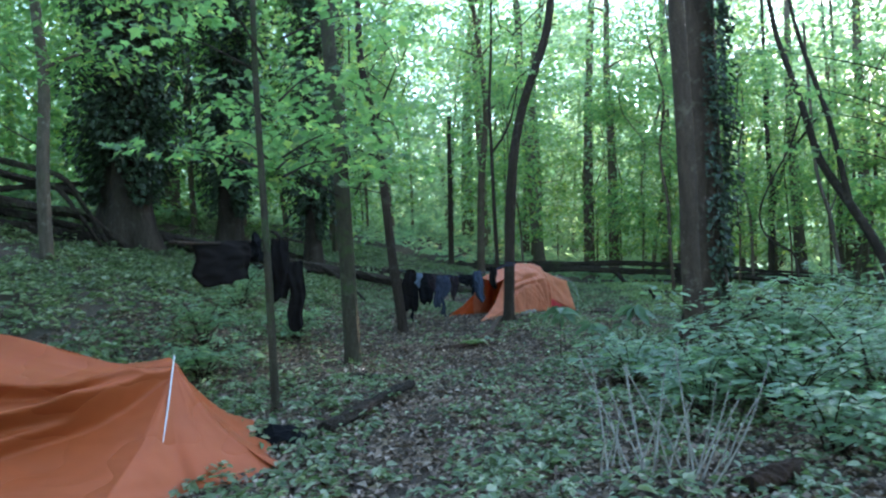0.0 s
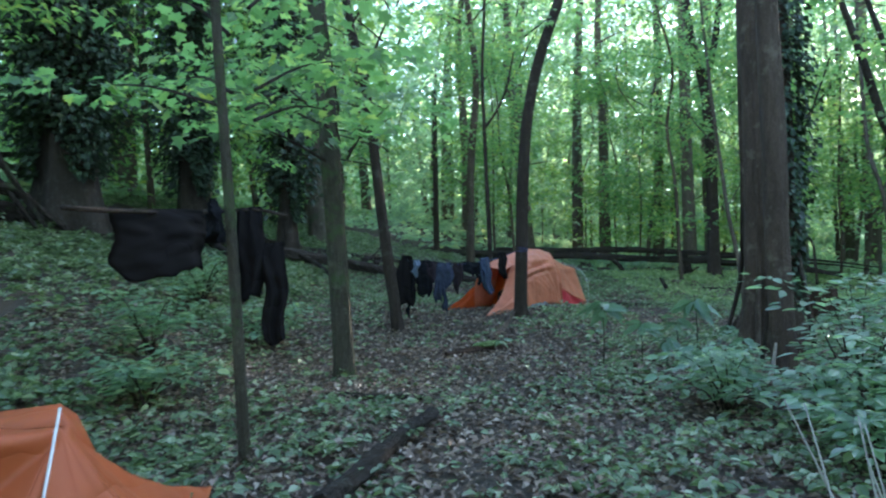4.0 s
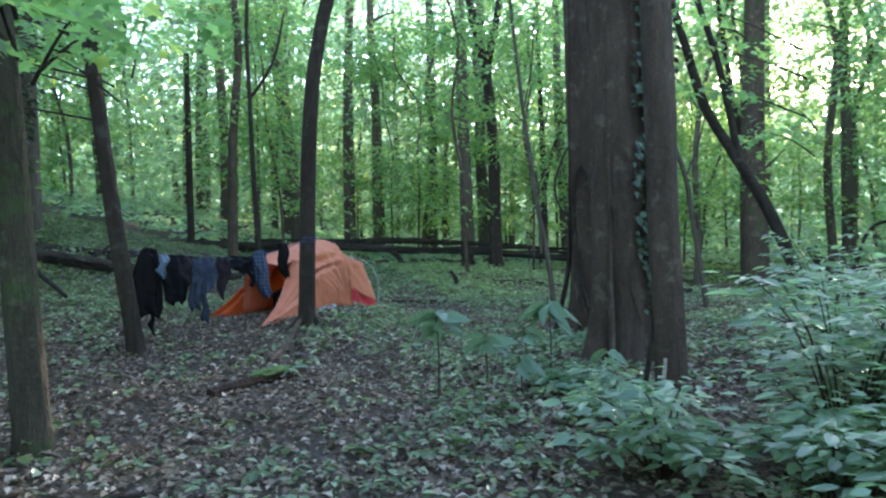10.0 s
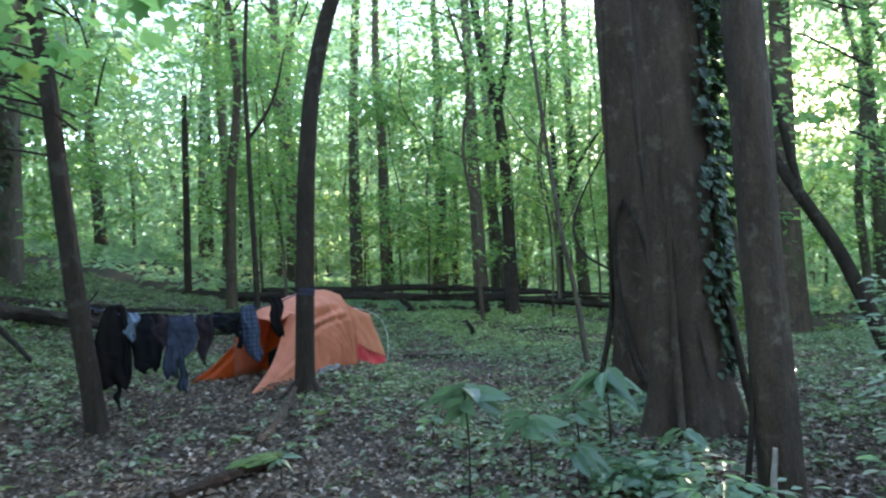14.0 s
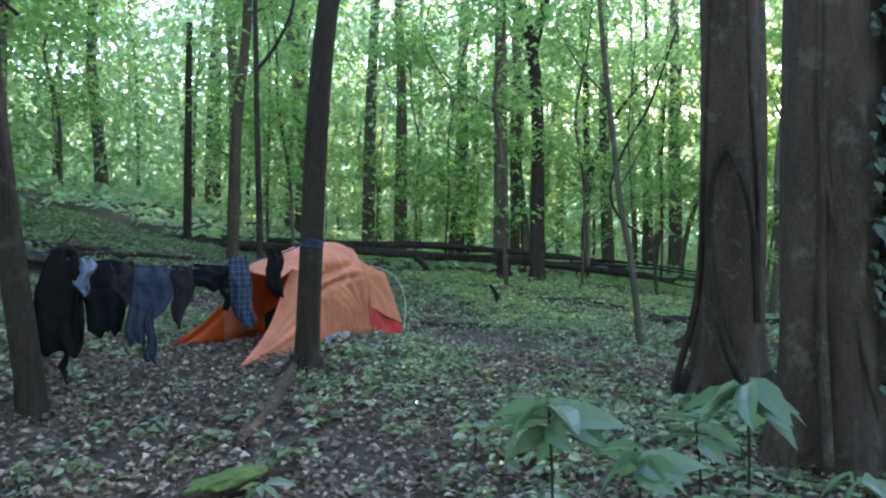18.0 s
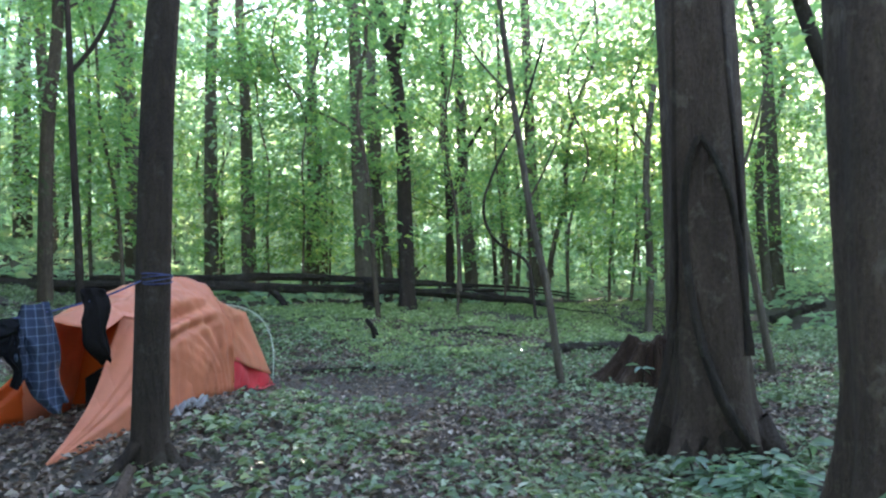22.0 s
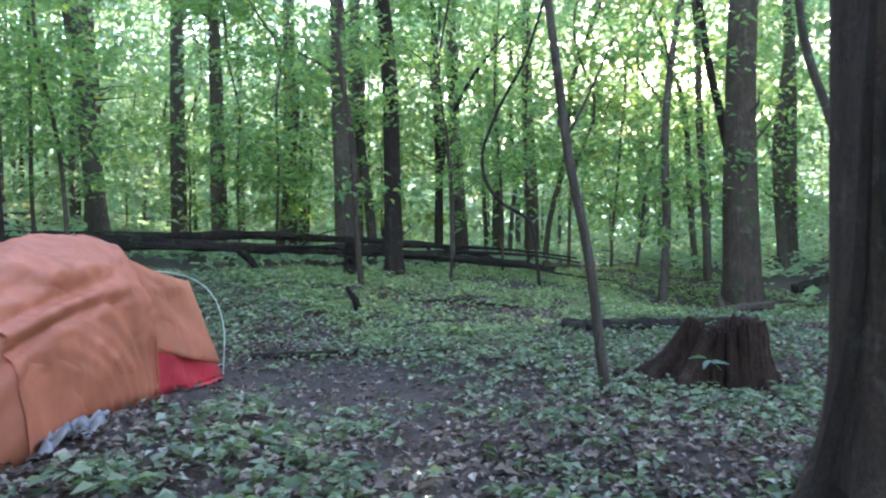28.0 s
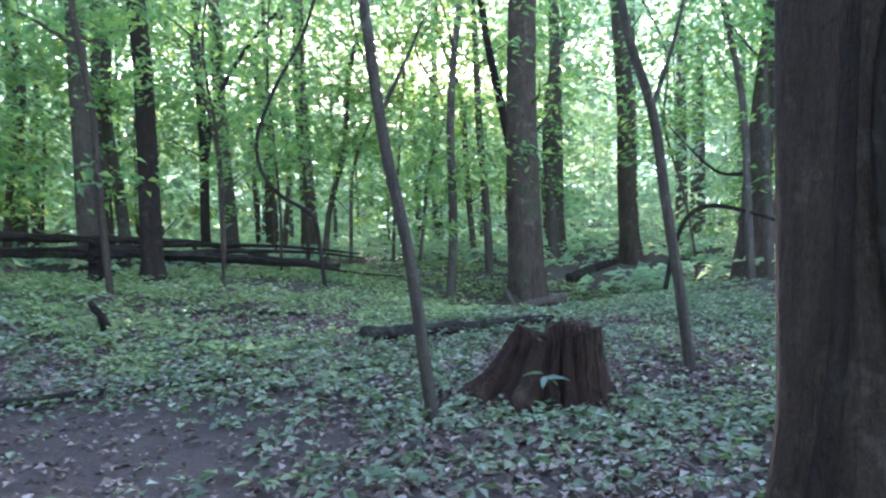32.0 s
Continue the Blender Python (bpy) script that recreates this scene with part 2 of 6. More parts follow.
def broad_leaf_batch(rng, base, way, size, width=0.5, fold=0.08, droop=0.25):
    """Leaves with a rounder outline: eight corners, six faces."""
    n = len(base)
    way = way / np.linalg.norm(way, axis=1, keepdims=True)
    up = np.tile([0.0, 0.0, 1.0], (n, 1)) + rng.normal(0, 0.25, (n, 3))
    side = np.cross(way, up)
    side /= np.linalg.norm(side, axis=1, keepdims=True) + 1e-9
    nor = np.cross(side, way)
    L = np.asarray(size).reshape(-1, 1) * np.ones((n, 1))
    W = L * width * rng.uniform(0.85, 1.1, (n, 1)) / 2
    pts = []
    for f, w in ((0, 0), (0.22, 0.75), (0.5, 1.0), (0.8, 0.55), (1, 0)):
        mid = base + way * L * f - nor * L * droop * f * f
        if w == 0:
            pts.append(mid)
        else:
            pts += [mid + side * W * w + nor * L * fold * w, mid, mid - side * W * w + nor * L * fold * w]
    v = np.stack(pts, 1).reshape(-1, 3)
    i = np.arange(n)[:, None] * 11
    tri = [(0, 1, 2), (0, 2, 3), (1, 4, 5), (1, 5, 2), (2, 5, 6), (2, 6, 3), (4, 7, 8), (4, 8, 5), (5, 8, 9), (5, 9, 6), (7, 10, 8), (8, 10, 9)]
    return v, np.concatenate([i + list(t) for t in tri], 1).reshape(-1, 3)


def oval_leaf_batch(rng, base, way, size, width=0.6, fold=0.1, droop=0.2):
    """Pointed oval leaves folded along the midrib, two faces each."""
    n = len(base)
    way = way / np.linalg.norm(way, axis=1, keepdims=True)
    up = np.tile([0.0, 0.0, 1.0], (n, 1)) + rng.normal(0, 0.3, (n, 3))
    side = np.cross(way, up)
    side /= np.linalg.norm(side, axis=1, keepdims=True) + 1e-9
    nor = np.cross(side, way)
    L = np.asarray(size).reshape(-1, 1) * np.ones((n, 1))
    W = L * width * rng.uniform(0.8, 1.15, (n, 1)) / 2
    at = lambda u, w: base + way * L * u + side * W * w + nor * L * (fold * abs(w) - droop * u * u)
    v = np.stack([at(0, 0), at(0.28, 0.9), at(0.66, 0.82), at(1, 0), at(0.66, -0.82), at(0.28, -0.9)], 1).reshape(-1, 3)
    i = np.arange(n)[:, None] * 6
    return v, np.concatenate([i + [0, 1, 2, 3], i + [0, 3, 4, 5]], 1).reshape(-1, 4)


MAPLE = np.array([(0.35, 0), (0, 0), (0.03, 0.4), (0.28, 0.3), (0.52, 0.54), (0.6, 0.2), (1, 0), (0.6, -0.2), (0.52, -0.54), (0.28, -0.3), (0.03, -0.4)])


def maple_leaf_batch(rng, base, way, size, droop=0.2):
    """Five-lobed leaves, slightly drooping, as fans about their middle."""
    n = len(base)
    way = way / np.linalg.norm(way, axis=1, keepdims=True)
    up = np.tile([0.0, 0.0, 1.0], (n, 1)) + rng.normal(0, 0.3, (n, 3))
    side = np.cross(way, up)
    side /= np.linalg.norm(side, axis=1, keepdims=True) + 1e-9
    nor = np.cross(side, way)
    L = (np.asarray(size).reshape(-1, 1) * np.ones((n, 1)))
    v = np.stack([base + way * L * u + side * L * w + nor * L * (0.12 * abs(w) - droop * u * u) for u, w in MAPLE], 1).reshape(-1, 3)
    i = np.arange(n)[:, None] * 11
    return v, np.concatenate([i + [0, k, k % 10 + 1] for k in range(1, 11)], 1).reshape(-1, 3)


def random_way(rng, n, tilt=0.35):
    a = rng.uniform(0, 2 * np.pi, n)
    return np.stack([np.cos(a), np.sin(a), rng.normal(0, tilt, n)], 1)


# ---- trunks ----
def tube(path, radii, sides=10, rng=None, rough=0.06, flare=None):
    """Verts and faces of a tapering, slightly uneven tube along a path; flare: root buttresses at its foot."""
    path, radii = np.asarray(path, float), np.asarray(radii, float)
    n = len(path)
    tan = np.gradient(path, axis=0)
    tan /= np.linalg.norm(tan, axis=1, keepdims=True)
    ref = np.array([1.0, 0, 0]) if abs(tan[0][2]) > 0.5 else np.array([0, 0, 1.0])
    v = []
    phase = rng.uniform(0, 6.28, 4) if rng is not None else np.zeros(4)
    ang = np.arange(sides) * 2 * np.pi / sides
    for k in range(n):
        a = ref - tan[k] * (ref @ tan[k])
        a /= np.linalg.norm(a)
        b = np.cross(tan[k], a)
        r = radii[k] * (1 + rough * np.sin(3 * ang + phase[0] + 0.5 * k) + rough * 0.7 * np.sin(5 * ang + phase[1] - 0.3 * k))
        if flare:
            up = max(0.0, 1 - (path[k][2] - path[0][2]) / flare[0])
            r = r + radii[k] * flare[1] * up ** 2.2 * (0.55 + 0.45 * np.sin(flare[2] * ang + phase[2])) + radii[k] * 0.08 * np.sin(flare[2] * ang + phase[2]) * (1 if k < n * 0.8 else 0.3)
        v.append(path[k] + np.cos(ang)[:, None] * a * r[:, None] + np.sin(ang)[:, None] * b * r[:, None])
    v = np.concatenate(v + [path[-1:]])
    f = []
    for k in range(n - 1):
        for s in range(sides):
            t = (s + 1) % sides
            f.append((k * sides + s, k * sides + t, (k + 1) * sides + t, (k + 1) * sides + s))
    top = n * sides
    f += [((n - 1) * sides + s, (n - 1) * sides + (s + 1) % sides, top) for s in range(sides)]
    return v, f


def join(pieces):
    vs, fs, at = [], [], 0
    for v, f in pieces:
        vs.append(np.asarray(v))
        fs += [tuple(int(i) + at for i in q) for q in f]
        at += len(v)
    return np.concatenate(vs), fs


def spline(points, n):
    """n points along a smooth line through the given ones."""
    p = np.asarray(points, float)
    t = np.r_[0, np.cumsum(np.linalg.norm(np.diff(p, axis=0), axis=1))]
    u = np.linspace(0, t[-1], n)
    out = np.stack([np.interp(u, t, p[:, k]) for k in range(p.shape[1])], 1)
    for _ in range(2):
        out[1:-1] = 0.5 * out[1:-1] + 0.25 * (out[:-2] + out[2:])
    return out


def part(name, mesh, parent, label=""):
    ob = new(name, mesh)
    ob.parent = parent
    return tagged(ob, label) if label else ob


def empty(name, x, y, z, label, category, group=""):
    ob = new(name)
    ob.empty_display_size = 0.1
    ob.location = (x, y, z)
    return tagged(ob, label, category, group)


def tree(name, x, y, line, r0, r1, bark, label, sides=12, flare=None, limbs=(), crown=None, group="", rough=0.05, seed=1, steps=22):
    """A tree at x, y. line: offsets (dx, dy, z) from its foot upward. limbs: (line, r0, r1). crown: (verts, faces, material) about its foot."""
    rng = np.random.default_rng(seed)
    z = hz(x, y)
    ob = empty(name, x, y, z, label, "tree", group)
    pts = spline([(0, 0, -0.15)] + list(line), steps)
    k = np.linspace(0, 1, steps)
    v, f = tube(pts, r0 + (r1 - r0) * k ** 0.9, sides, rng, rough, flare)
    part("trunk", link_mesh("trunk", v, f, bark, True), ob)
    for lim in limbs:
        q = spline(lim[0], 10)
        v, f = tube(q, np.linspace(lim[1], lim[2], 10), 7, rng, 0.08)
        part("limb", link_mesh("limb", v, f, bark, True), ob)
    if crown:
        part("crown", link_mesh("crown", crown[0], crown[1], crown[2]), ob)
    return ob


def roots(host, seed, r, spread, bark):
    """Surface roots about a trunk of radius r; spread: (angle, reach, thickness, height at the trunk)."""
    rng = np.random.default_rng(seed)
    x, y, z = host.location
    for a, reach, thick, up in spread:
        pts = []
        for u in (0.0, 0.3, 0.6, 1.0):
            d = r * 0.75 + reach * u
            b = a + 0.25 * u * u * rng.uniform(-1, 1)
            px, py = math.cos(b) * d, math.sin(b) * d
            pts.append((px, py, hz(x + px, y + py) - z + up * (1 - u) ** 2.4 - 0.35 * thick * u))
        v, f = tube(spline(pts, 14), thick * np.linspace(1, 0.3, 14), 10, rng, 0.12)
        part("root", link_mesh("root", v, f, bark, True), host)


def sprays(rng, centers, per, radius, size, flat=0.25):
    """Layered leaf sprays: about each centre a loose flat cluster of leaves."""
    c = np.repeat(np.asarray(centers, float), per, 0)
    n = len(c)
    a, r = rng.uniform(0, 2 * np.pi, n), radius * np.sqrt(rng.uniform(0, 1, n))
    off = np.stack([np.cos(a) * r, np.sin(a) * r, rng.normal(0, radius * flat, n)], 1)
    w = np.stack([np.cos(a) + rng.normal(0, 0.7, n), np.sin(a) + rng.normal(0, 0.7, n), rng.normal(-0.25, 0.35, n)], 1)
    return leaf_batch(rng, c + off, w, rng.uniform(0.7, 1.25, n) * size)

# ---- trees of the foreground ----
V3 = lambda d, pts: [(d[0] * a, d[1] * a, z) for a, z in pts]


def open_sky(c):
    """False for spots in the gap of the canopy towards the low sun."""
    w = np.asarray(c, float) - (1.55, 9.4, 1.42)
    far = np.linalg.norm(w, axis=1)
    return w @ np.array(SUN_DIR) / far < np.where(far > 22, math.cos(radians(2.1)), 1.1)


def leafy(seed, spots, per, radius, size, mat):
    v, f = sprays(np.random.default_rng(seed), spots, per, radius, size, 0.13)
    return v, f, mat


line_tree = tree("maple_tree", 0.75, 11.03, [(0.0, 0, 0.4), (0.04, 0, 1.2), (0.08, 0, 2.2), (0.15, -0.01, 3.15), (0.32, -0.02, 4.0), (0.85, -0.03, 5.4), (1.05, 0.1, 7.5), (1.4, 0.2, 10)], 0.105, 0.055, BARK_BROWN,
                 "slender brown tree with the blue clothesline tied round it", sides=18, flare=(0.45, 0.6, 3), seed=3, steps=40)
roots(line_tree, 12, 0.11, [(-2.75, 0.3, 0.045, 0.15), (2.3, 0.26, 0.045, 0.14), (-0.6, 0.2, 0.045, 0.12)], BARK_BROWN)
bent_tree = tree("maple_tree", -1.1, 10.2, [(-0.05, 0, 0.35), (-0.15, -0.02, 1.1), (-0.31, -0.05, 2.6), (-0.37, -0.06, 3.3), (-0.5, -0.09, 4.0), (-0.68, -0.1, 4.8), (-0.75, 0.0, 6.5), (-0.6, 0.1, 9)], 0.088, 0.04, BARK_BROWN,
                 "bent young tree holding one end of the clothesline", sides=16, flare=(0.4, 0.7, 4), seed=4, steps=40,
                 limbs=[([(-0.44, -0.07, 3.7), (-0.3, 0.05, 4.2), (-0.05, 0.1, 4.8)], 0.03, 0.01), ([(-0.36, -0.06, 3.1), (-1.2, 0.2, 3.5), (-2.2, 0.5, 3.7), (-3.1, 0.7, 3.8)], 0.022, 0.006)])
straight_tree = tree("maple_tree", -1.28, 6.9, [(-0.03, 0, 0.5), (-0.08, -0.01, 1.4), (-0.12, -0.02, 2.3), (-0.17, -0.03, 3.2), (-0.28, -0.05, 4.4), (-0.4, 0.1, 8), (-0.4, 0.1, 12)], 0.112, 0.07, BARK_MOSS,
     "straight grey-brown young tree with greenish bark", sides=18, flare=(0.4, 0.55, 4), seed=5, steps=40)
post_tree = tree("sapling", -1.34, 3.9, [(-0.04, 0, 0.8), (-0.08, 0, 1.6), (-0.15, 0, 2.9), (-0.2, 0.05, 4.5), (-0.24, 0.1, 6.5)], 0.04, 0.02, BARK_MOSS,
                 "thin sapling with the first clothesline tied to it", seed=6, steps=24)
ivy_tree = tree("oak_tree", 3.63, 8.4, [(-0.02, 0, 1.0), (-0.03, 0, 2.4), (-0.08, 0.02, 5), (-0.1, 0.1, 10), (0, 0, 16)], 0.285, 0.2, BARK_GREY,
                "thick grey-brown trunk with ivy down one side", sides=40, flare=(1.0, 0.85, 5), seed=7, rough=0.03, steps=60)
grey_tree = tree("maple_tree", 3.04, 6.69, [(-0.02, 0, 0.6), (-0.05, 0, 1.3), (-0.05, 0, 2.2), (-0.1, 0, 3.4), (-0.16, 0, 6), (-0.16, 0, 9)], 0.122, 0.08, BARK_GREY,
     "grey young tree with a scarred foot beside the thick trunk", sides=18, flare=(0.3, 0.35, 3), seed=8, steps=40)
scar_tree = tree("oak_tree", 4.11, 10.02, [(0.02, 0, 1.0), (0.0, 0, 2.4), (-0.05, 0, 5), (-0.1, 0, 10), (0, 0, 16)], 0.265, 0.18, BARK_GREY,
     "thick grey trunk with an old vine grown into its bark", sides=40, flare=(0.9, 1.1, 5), seed=9, rough=0.03, steps=60)
roots(scar_tree, 11, 0.33, [(2.6, 0.3, 0.12, 0.2), (3.4, 0.3, 0.1, 0.18), (-1.9, 0.3, 0.09, 0.2), (-0.9, 0.4, 0.12, 0.26), (1.6, 0.4, 0.11, 0.22)], BARK_BROWN)
gd = (-0.878, 0.479)
tree("sapling", 4.87, 12.68, V3(gd, [(0.08, 0.5), (0.12, 0.95), (0.175, 1.35), (0.31, 1.7), (0.31, 1.95), (0.36, 2.4), (0.46, 3.2), (0.6, 4.6), (0.8, 7)]), 0.044, 0.02, BARK_PALED_BROWN,
     "leaning thin sapling on the open forest floor", seed=10, steps=26,
     limbs=[([(-0.29, 0.16, 1.95), (-0.1, 0.1, 2.3), (0.12, 0.02, 2.8)], 0.014, 0.005), ([(-0.4, 0.22, 3.1), (-0.7, 0.4, 3.5), (-1.0, 0.45, 4.0)], 0.014, 0.005)],
     crown=leafy(941, [(-0.9, 0.4, 4.0), (-0.4, 0.2, 4.6), (0.1, 0.1, 3.6), (-0.7, 0.6, 5.4)], 45, 0.6, 0.11, LEAF))
jd = (-0.687, 0.727)
tree("sapling", 7.25, 12.05, V3(jd, [(0.1, 0.7), (0.22, 1.4), (0.29, 2.2), (0.4, 2.42), (0.51, 2.75), (0.56, 3.1), (0.7, 6)]), 0.048, 0.025, BARK_PALED_BROWN,
     "crooked dark sapling near the rotten stump", seed=11, steps=28,
     limbs=[([(-0.2, 0.21, 2.2), (-0.05, 0.1, 2.7), (0.1, 0.0, 3.4)], 0.02, 0.008)],
     crown=leafy(942, [(0.1, 0.1, 3.6), (-0.5, 0.6, 4.4), (-0.2, 0.2, 5.0)], 45, 0.6, 0.11, LEAF))
curved = tree("sapling", 7.4, 9.8, [(-0.3, 0.15, 0.7), (-0.57, 0.3, 1.54), (-0.9, 0.55, 2.28), (-1.23, 0.77, 2.95), (-1.42, 0.95, 4.0), (-1.77, 1.1, 5.25), (-2.0, 1.2, 7)], 0.1, 0.03, BARK_DARK,
              "dark leaning tree with a curved double stem", seed=12, steps=40,
              limbs=[([(-0.86, 0.52, 2.2), (-0.98, 0.58, 2.75), (-1.0, 0.6, 3.5), (-1.25, 0.8, 4.3), (-1.57, 0.97, 5.6), (-1.7, 1.0, 7)], 0.055, 0.02)])
def overhead(host, seed, spots, per=60, radius=0.6, leaf=0.12, mat=LEAF):
    """Layers of lobed leaves above: flat sprays about the given spots, each borne by a thin twig."""
    rng = np.random.default_rng(seed)
    c = np.repeat(np.asarray(spots, float), per, 0)
    n = len(c)
    a, r = rng.uniform(0, 2 * np.pi, n), radius * np.sqrt(rng.uniform(0, 1, n))
    tilt = np.repeat(rng.normal(0, 0.16, (len(spots), 2)), per, 0)
    off = np.stack([np.cos(a) * r, np.sin(a) * r, rng.normal(0, radius * 0.07, n)], 1)
    off[:, 2] += off[:, 0] * tilt[:, 0] + off[:, 1] * tilt[:, 1] - 0.12 * r
    w = np.stack([np.cos(a) + rng.normal(0, 0.6, n), np.sin(a) + rng.normal(0, 0.6, n), rng.normal(-0.3, 0.25, n)], 1)
    part("crown", link_mesh("crown", *maple_leaf_batch(rng, c + off, w, rng.uniform(0.6, 1.2, n) * leaf), mat), host)
    for q in spots:
        q = np.array(q)
        b = q * (0.12, 0.12, 0.86)
        part("twig", link_mesh("twig", *tube(spline([b, (b + q) / 2 + (0, 0, 0.08), q], 7), np.linspace(0.014, 0.004, 7), 5), BARK_BROWN, True), host)


overhead(line_tree, 801, [(0.4, -0.3, 4.6), (1.2, 0.4, 5.2), (0.2, 0.9, 5.6), (1.4, -0.6, 6.2), (0.6, 0.2, 7), (-0.3, 0.4, 6.4)])
overhead(bent_tree, 802, [(-0.9, 0.2, 4.3), (-0.2, -0.4, 4.0), (0.3, 0.3, 4.9), (-1.2, -0.5, 5.0), (-0.5, 0.5, 5.6), (-1.5, 0.4, 3.7), (0.5, -0.5, 5.6), (-0.8, -0.6, 3.1), (0.2, -0.3, 3.4), (-1.3, 0.2, 3.3), (-1.9, 0.4, 3.2), (-2.4, -0.3, 3.8), (-2.0, 0.9, 4.4), (-2.8, 0.6, 3.4), (-1.8, -0.8, 4.8), (-3.2, 0.2, 4.3), (-2.5, 1.4, 2.9), (-1.4, 1.3, 3.9), (-3.4, 1.2, 3.7)])
overhead(straight_tree, 803, [(-0.6, -0.5, 3.4), (0.5, 0.4, 3.5), (0.7, -0.5, 4.1), (-0.8, 0.5, 4.0), (0.2, -0.9, 4.6), (0.9, 0.9, 4.7), (-1.3, -0.2, 3.0), (-0.3, 0.9, 3.2), (0.15, -1.6, 2.75), (-0.5, -1.3, 2.9), (0.6, -0.9, 2.6), (-0.9, -0.7, 2.55), (0.5, 0.2, 2.7), (0.3, -2.2, 3.0)])
overhead(post_tree, 804, [(-0.7, 0.6, 3.1), (0.3, 0.8, 3.3), (-0.4, -0.3, 3.7), (0.6, 1.2, 4.0), (-1.2, 0.2, 3.6), (-0.9, 1.3, 2.7), (0.2, 1.7, 2.5), (-0.4, 2.2, 2.6), (0.5, 0.9, 2.7), (-1.5, 1.0, 2.6)])
overhead(curved, 805, [(-1.3, 0.6, 3.2), (-1.9, 0.2, 4.2), (-0.9, 0.9, 3.8), (-2.3, 0.9, 5), (-0.4, 0.5, 2.6), (0.3, 0.8, 3.0)])
BARK_TREE = bark_material("bark_mossy_brown", (0.036, 0.024, 0.015), (0.125, 0.086, 0.055), 6.0, moss=0.3)
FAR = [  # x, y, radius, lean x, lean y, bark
    (7.8, 26.3, 0.26, 0.0, 0.0, BARK_HAZE), (5.78, 20.1, 0.06, -0.1, 0.0, BARK_TREE), (7.87, 20.7, 0.035, 0.0, 0.0, BARK_TREE),
    (8.8, 22.3, 0.06, 0.1, 0.1, BARK_PALED_BROWN), (15.6, 28.9, 0.27, -0.2, 0.1, BARK_HAZE),
    (15.4, 21.1, 0.11, 0.0, 0.2, BARK_PALED_BROWN), (13.4, 18.4, 0.375, 0.06, 0.0, BARK_TREE), (20.9, 22.8, 0.22, 0.1, 0.1, BARK_PALED_BROWN),
    (19.4, 21.9, 0.16, -0.1, 0.1, BARK_PALED_BROWN), (20.9, 20.2, 0.31, -0.35, 0.35, BARK_TREE), (-0.17, 22.1, 0.145, -0.1, 0.0, BARK_TREE),
    (5.7, 32.0, 0.25, 0.0, 0.0, BARK_HAZE), (-5.3, 22.9, 0.28, 0.1, 0.0, BARK_HAZE),
    (2.1, 28.4, 0.26, -0.9, 0.2, BARK_PALED_BROWN), (2.3, 37.0, 0.33, 0.0, 0.0, BARK_HAZE), 
    (-7.2, 9.4, 0.12, -0.2, 0.1, BARK_PALED_BROWN), (14.2, 14.2, 0.08, 0.1, 0.1, BARK_PALED_BROWN),
    (15.6, 14.4, 0.1, 0.2, 0.0, BARK_PALED_BROWN), (9.6, 30.0, 0.2, 0.1, 0.0, BARK_PALED_BROWN), (13.4, 25.2, 0.09, 0.8, -0.6, BARK_PALED_BROWN)]


def far_crown(rng, h, r, low=2.5, per=22):
    n = int(9 + h * 1.6)
    c = []
    for k in range(n):
        z = low + (h - low) * rng.uniform(0, 1) ** 0.9
        a, d = rng.uniform(0, 6.28), r * rng.uniform(0.3, 1.0) * (1.1 - 0.5 * abs(z / h - 0.5))
        c.append((math.cos(a) * d, math.sin(a) * d, z))
    return c


def forest_tree(x, y, r, lx, ly, bark, seed, label, crown_low=4.0, leaf=0.13, group="", h=None):
    rng = np.random.default_rng(seed)
    h = h or (7 + 30 * r if r < 0.2 else 15)
    pts = [(lx * k / 4 + rng.normal(0, 0.09 if r < 0.2 else 0.05) * k, ly * k / 4 + rng.normal(0, 0.09 if r < 0.2 else 0.05) * k, h * k / 6) for k in range(1, 7)]
    limbs, spots = [], []
    for k in range(5 if r > 0.09 else 3):
        z = rng.uniform(min(crown_low, h * 0.5), h * 0.9)
        i = min(4, int(z / h * 6))
        b = np.array(pts[i])
        a, L = rng.uniform(0, 6.28), rng.uniform(1.0, 2.2) * (0.6 + 2 * min(r, 0.3))
        tip = b + (math.cos(a) * L, math.sin(a) * L, L * 0.45)
        limbs.append(([tuple(b), tuple((b + tip) / 2 + (0, 0, 0.12)), tuple(tip)], max(0.015, r * 0.28), 0.008))
        spots += [tuple(b + (tip - b) * u + rng.normal(0, 0.25, 3)) for u in (0.5, 0.75, 1.0)]
    for k in range(3):
        z = h * rng.uniform(0.12, 0.5)
        b = np.array([np.interp(z, [0] + [q[2] for q in pts], [0] + [q[c] for q in pts]) for c in (0, 1)] + [z])
        a, L = rng.uniform(0, 6.28), rng.uniform(0.5, 1.5)
        tip = b + (math.cos(a) * L, math.sin(a) * L, L * rng.uniform(0.1, 0.9))
        limbs.append(([tuple(b), tuple((b + tip) / 2 + rng.normal(0, 0.08, 3)), tuple(tip)], max(0.01, r * 0.14), 0.005))
        if crown_low < 3.5:
            spots += [tuple(tip), tuple((b + tip) / 2)]
    spots += far_crown(rng, h, 1.4 + 3.5 * min(r, 0.3), crown_low)
    spots = [q for q in spots if open_sky([(q[0] + x, q[1] + y, q[2])])[0]]
    return tree("forest_tree", x, y, pts, r, max(0.015, r * 0.45), bark, label, sides=12 if r > 0.2 else 8, flare=(0.5, 0.4, 5) if r > 0.15 else None, limbs=limbs,
                crown=leafy(seed + 500, spots, 45, 0.95, leaf, LEAF), seed=seed, group=group, steps=16)


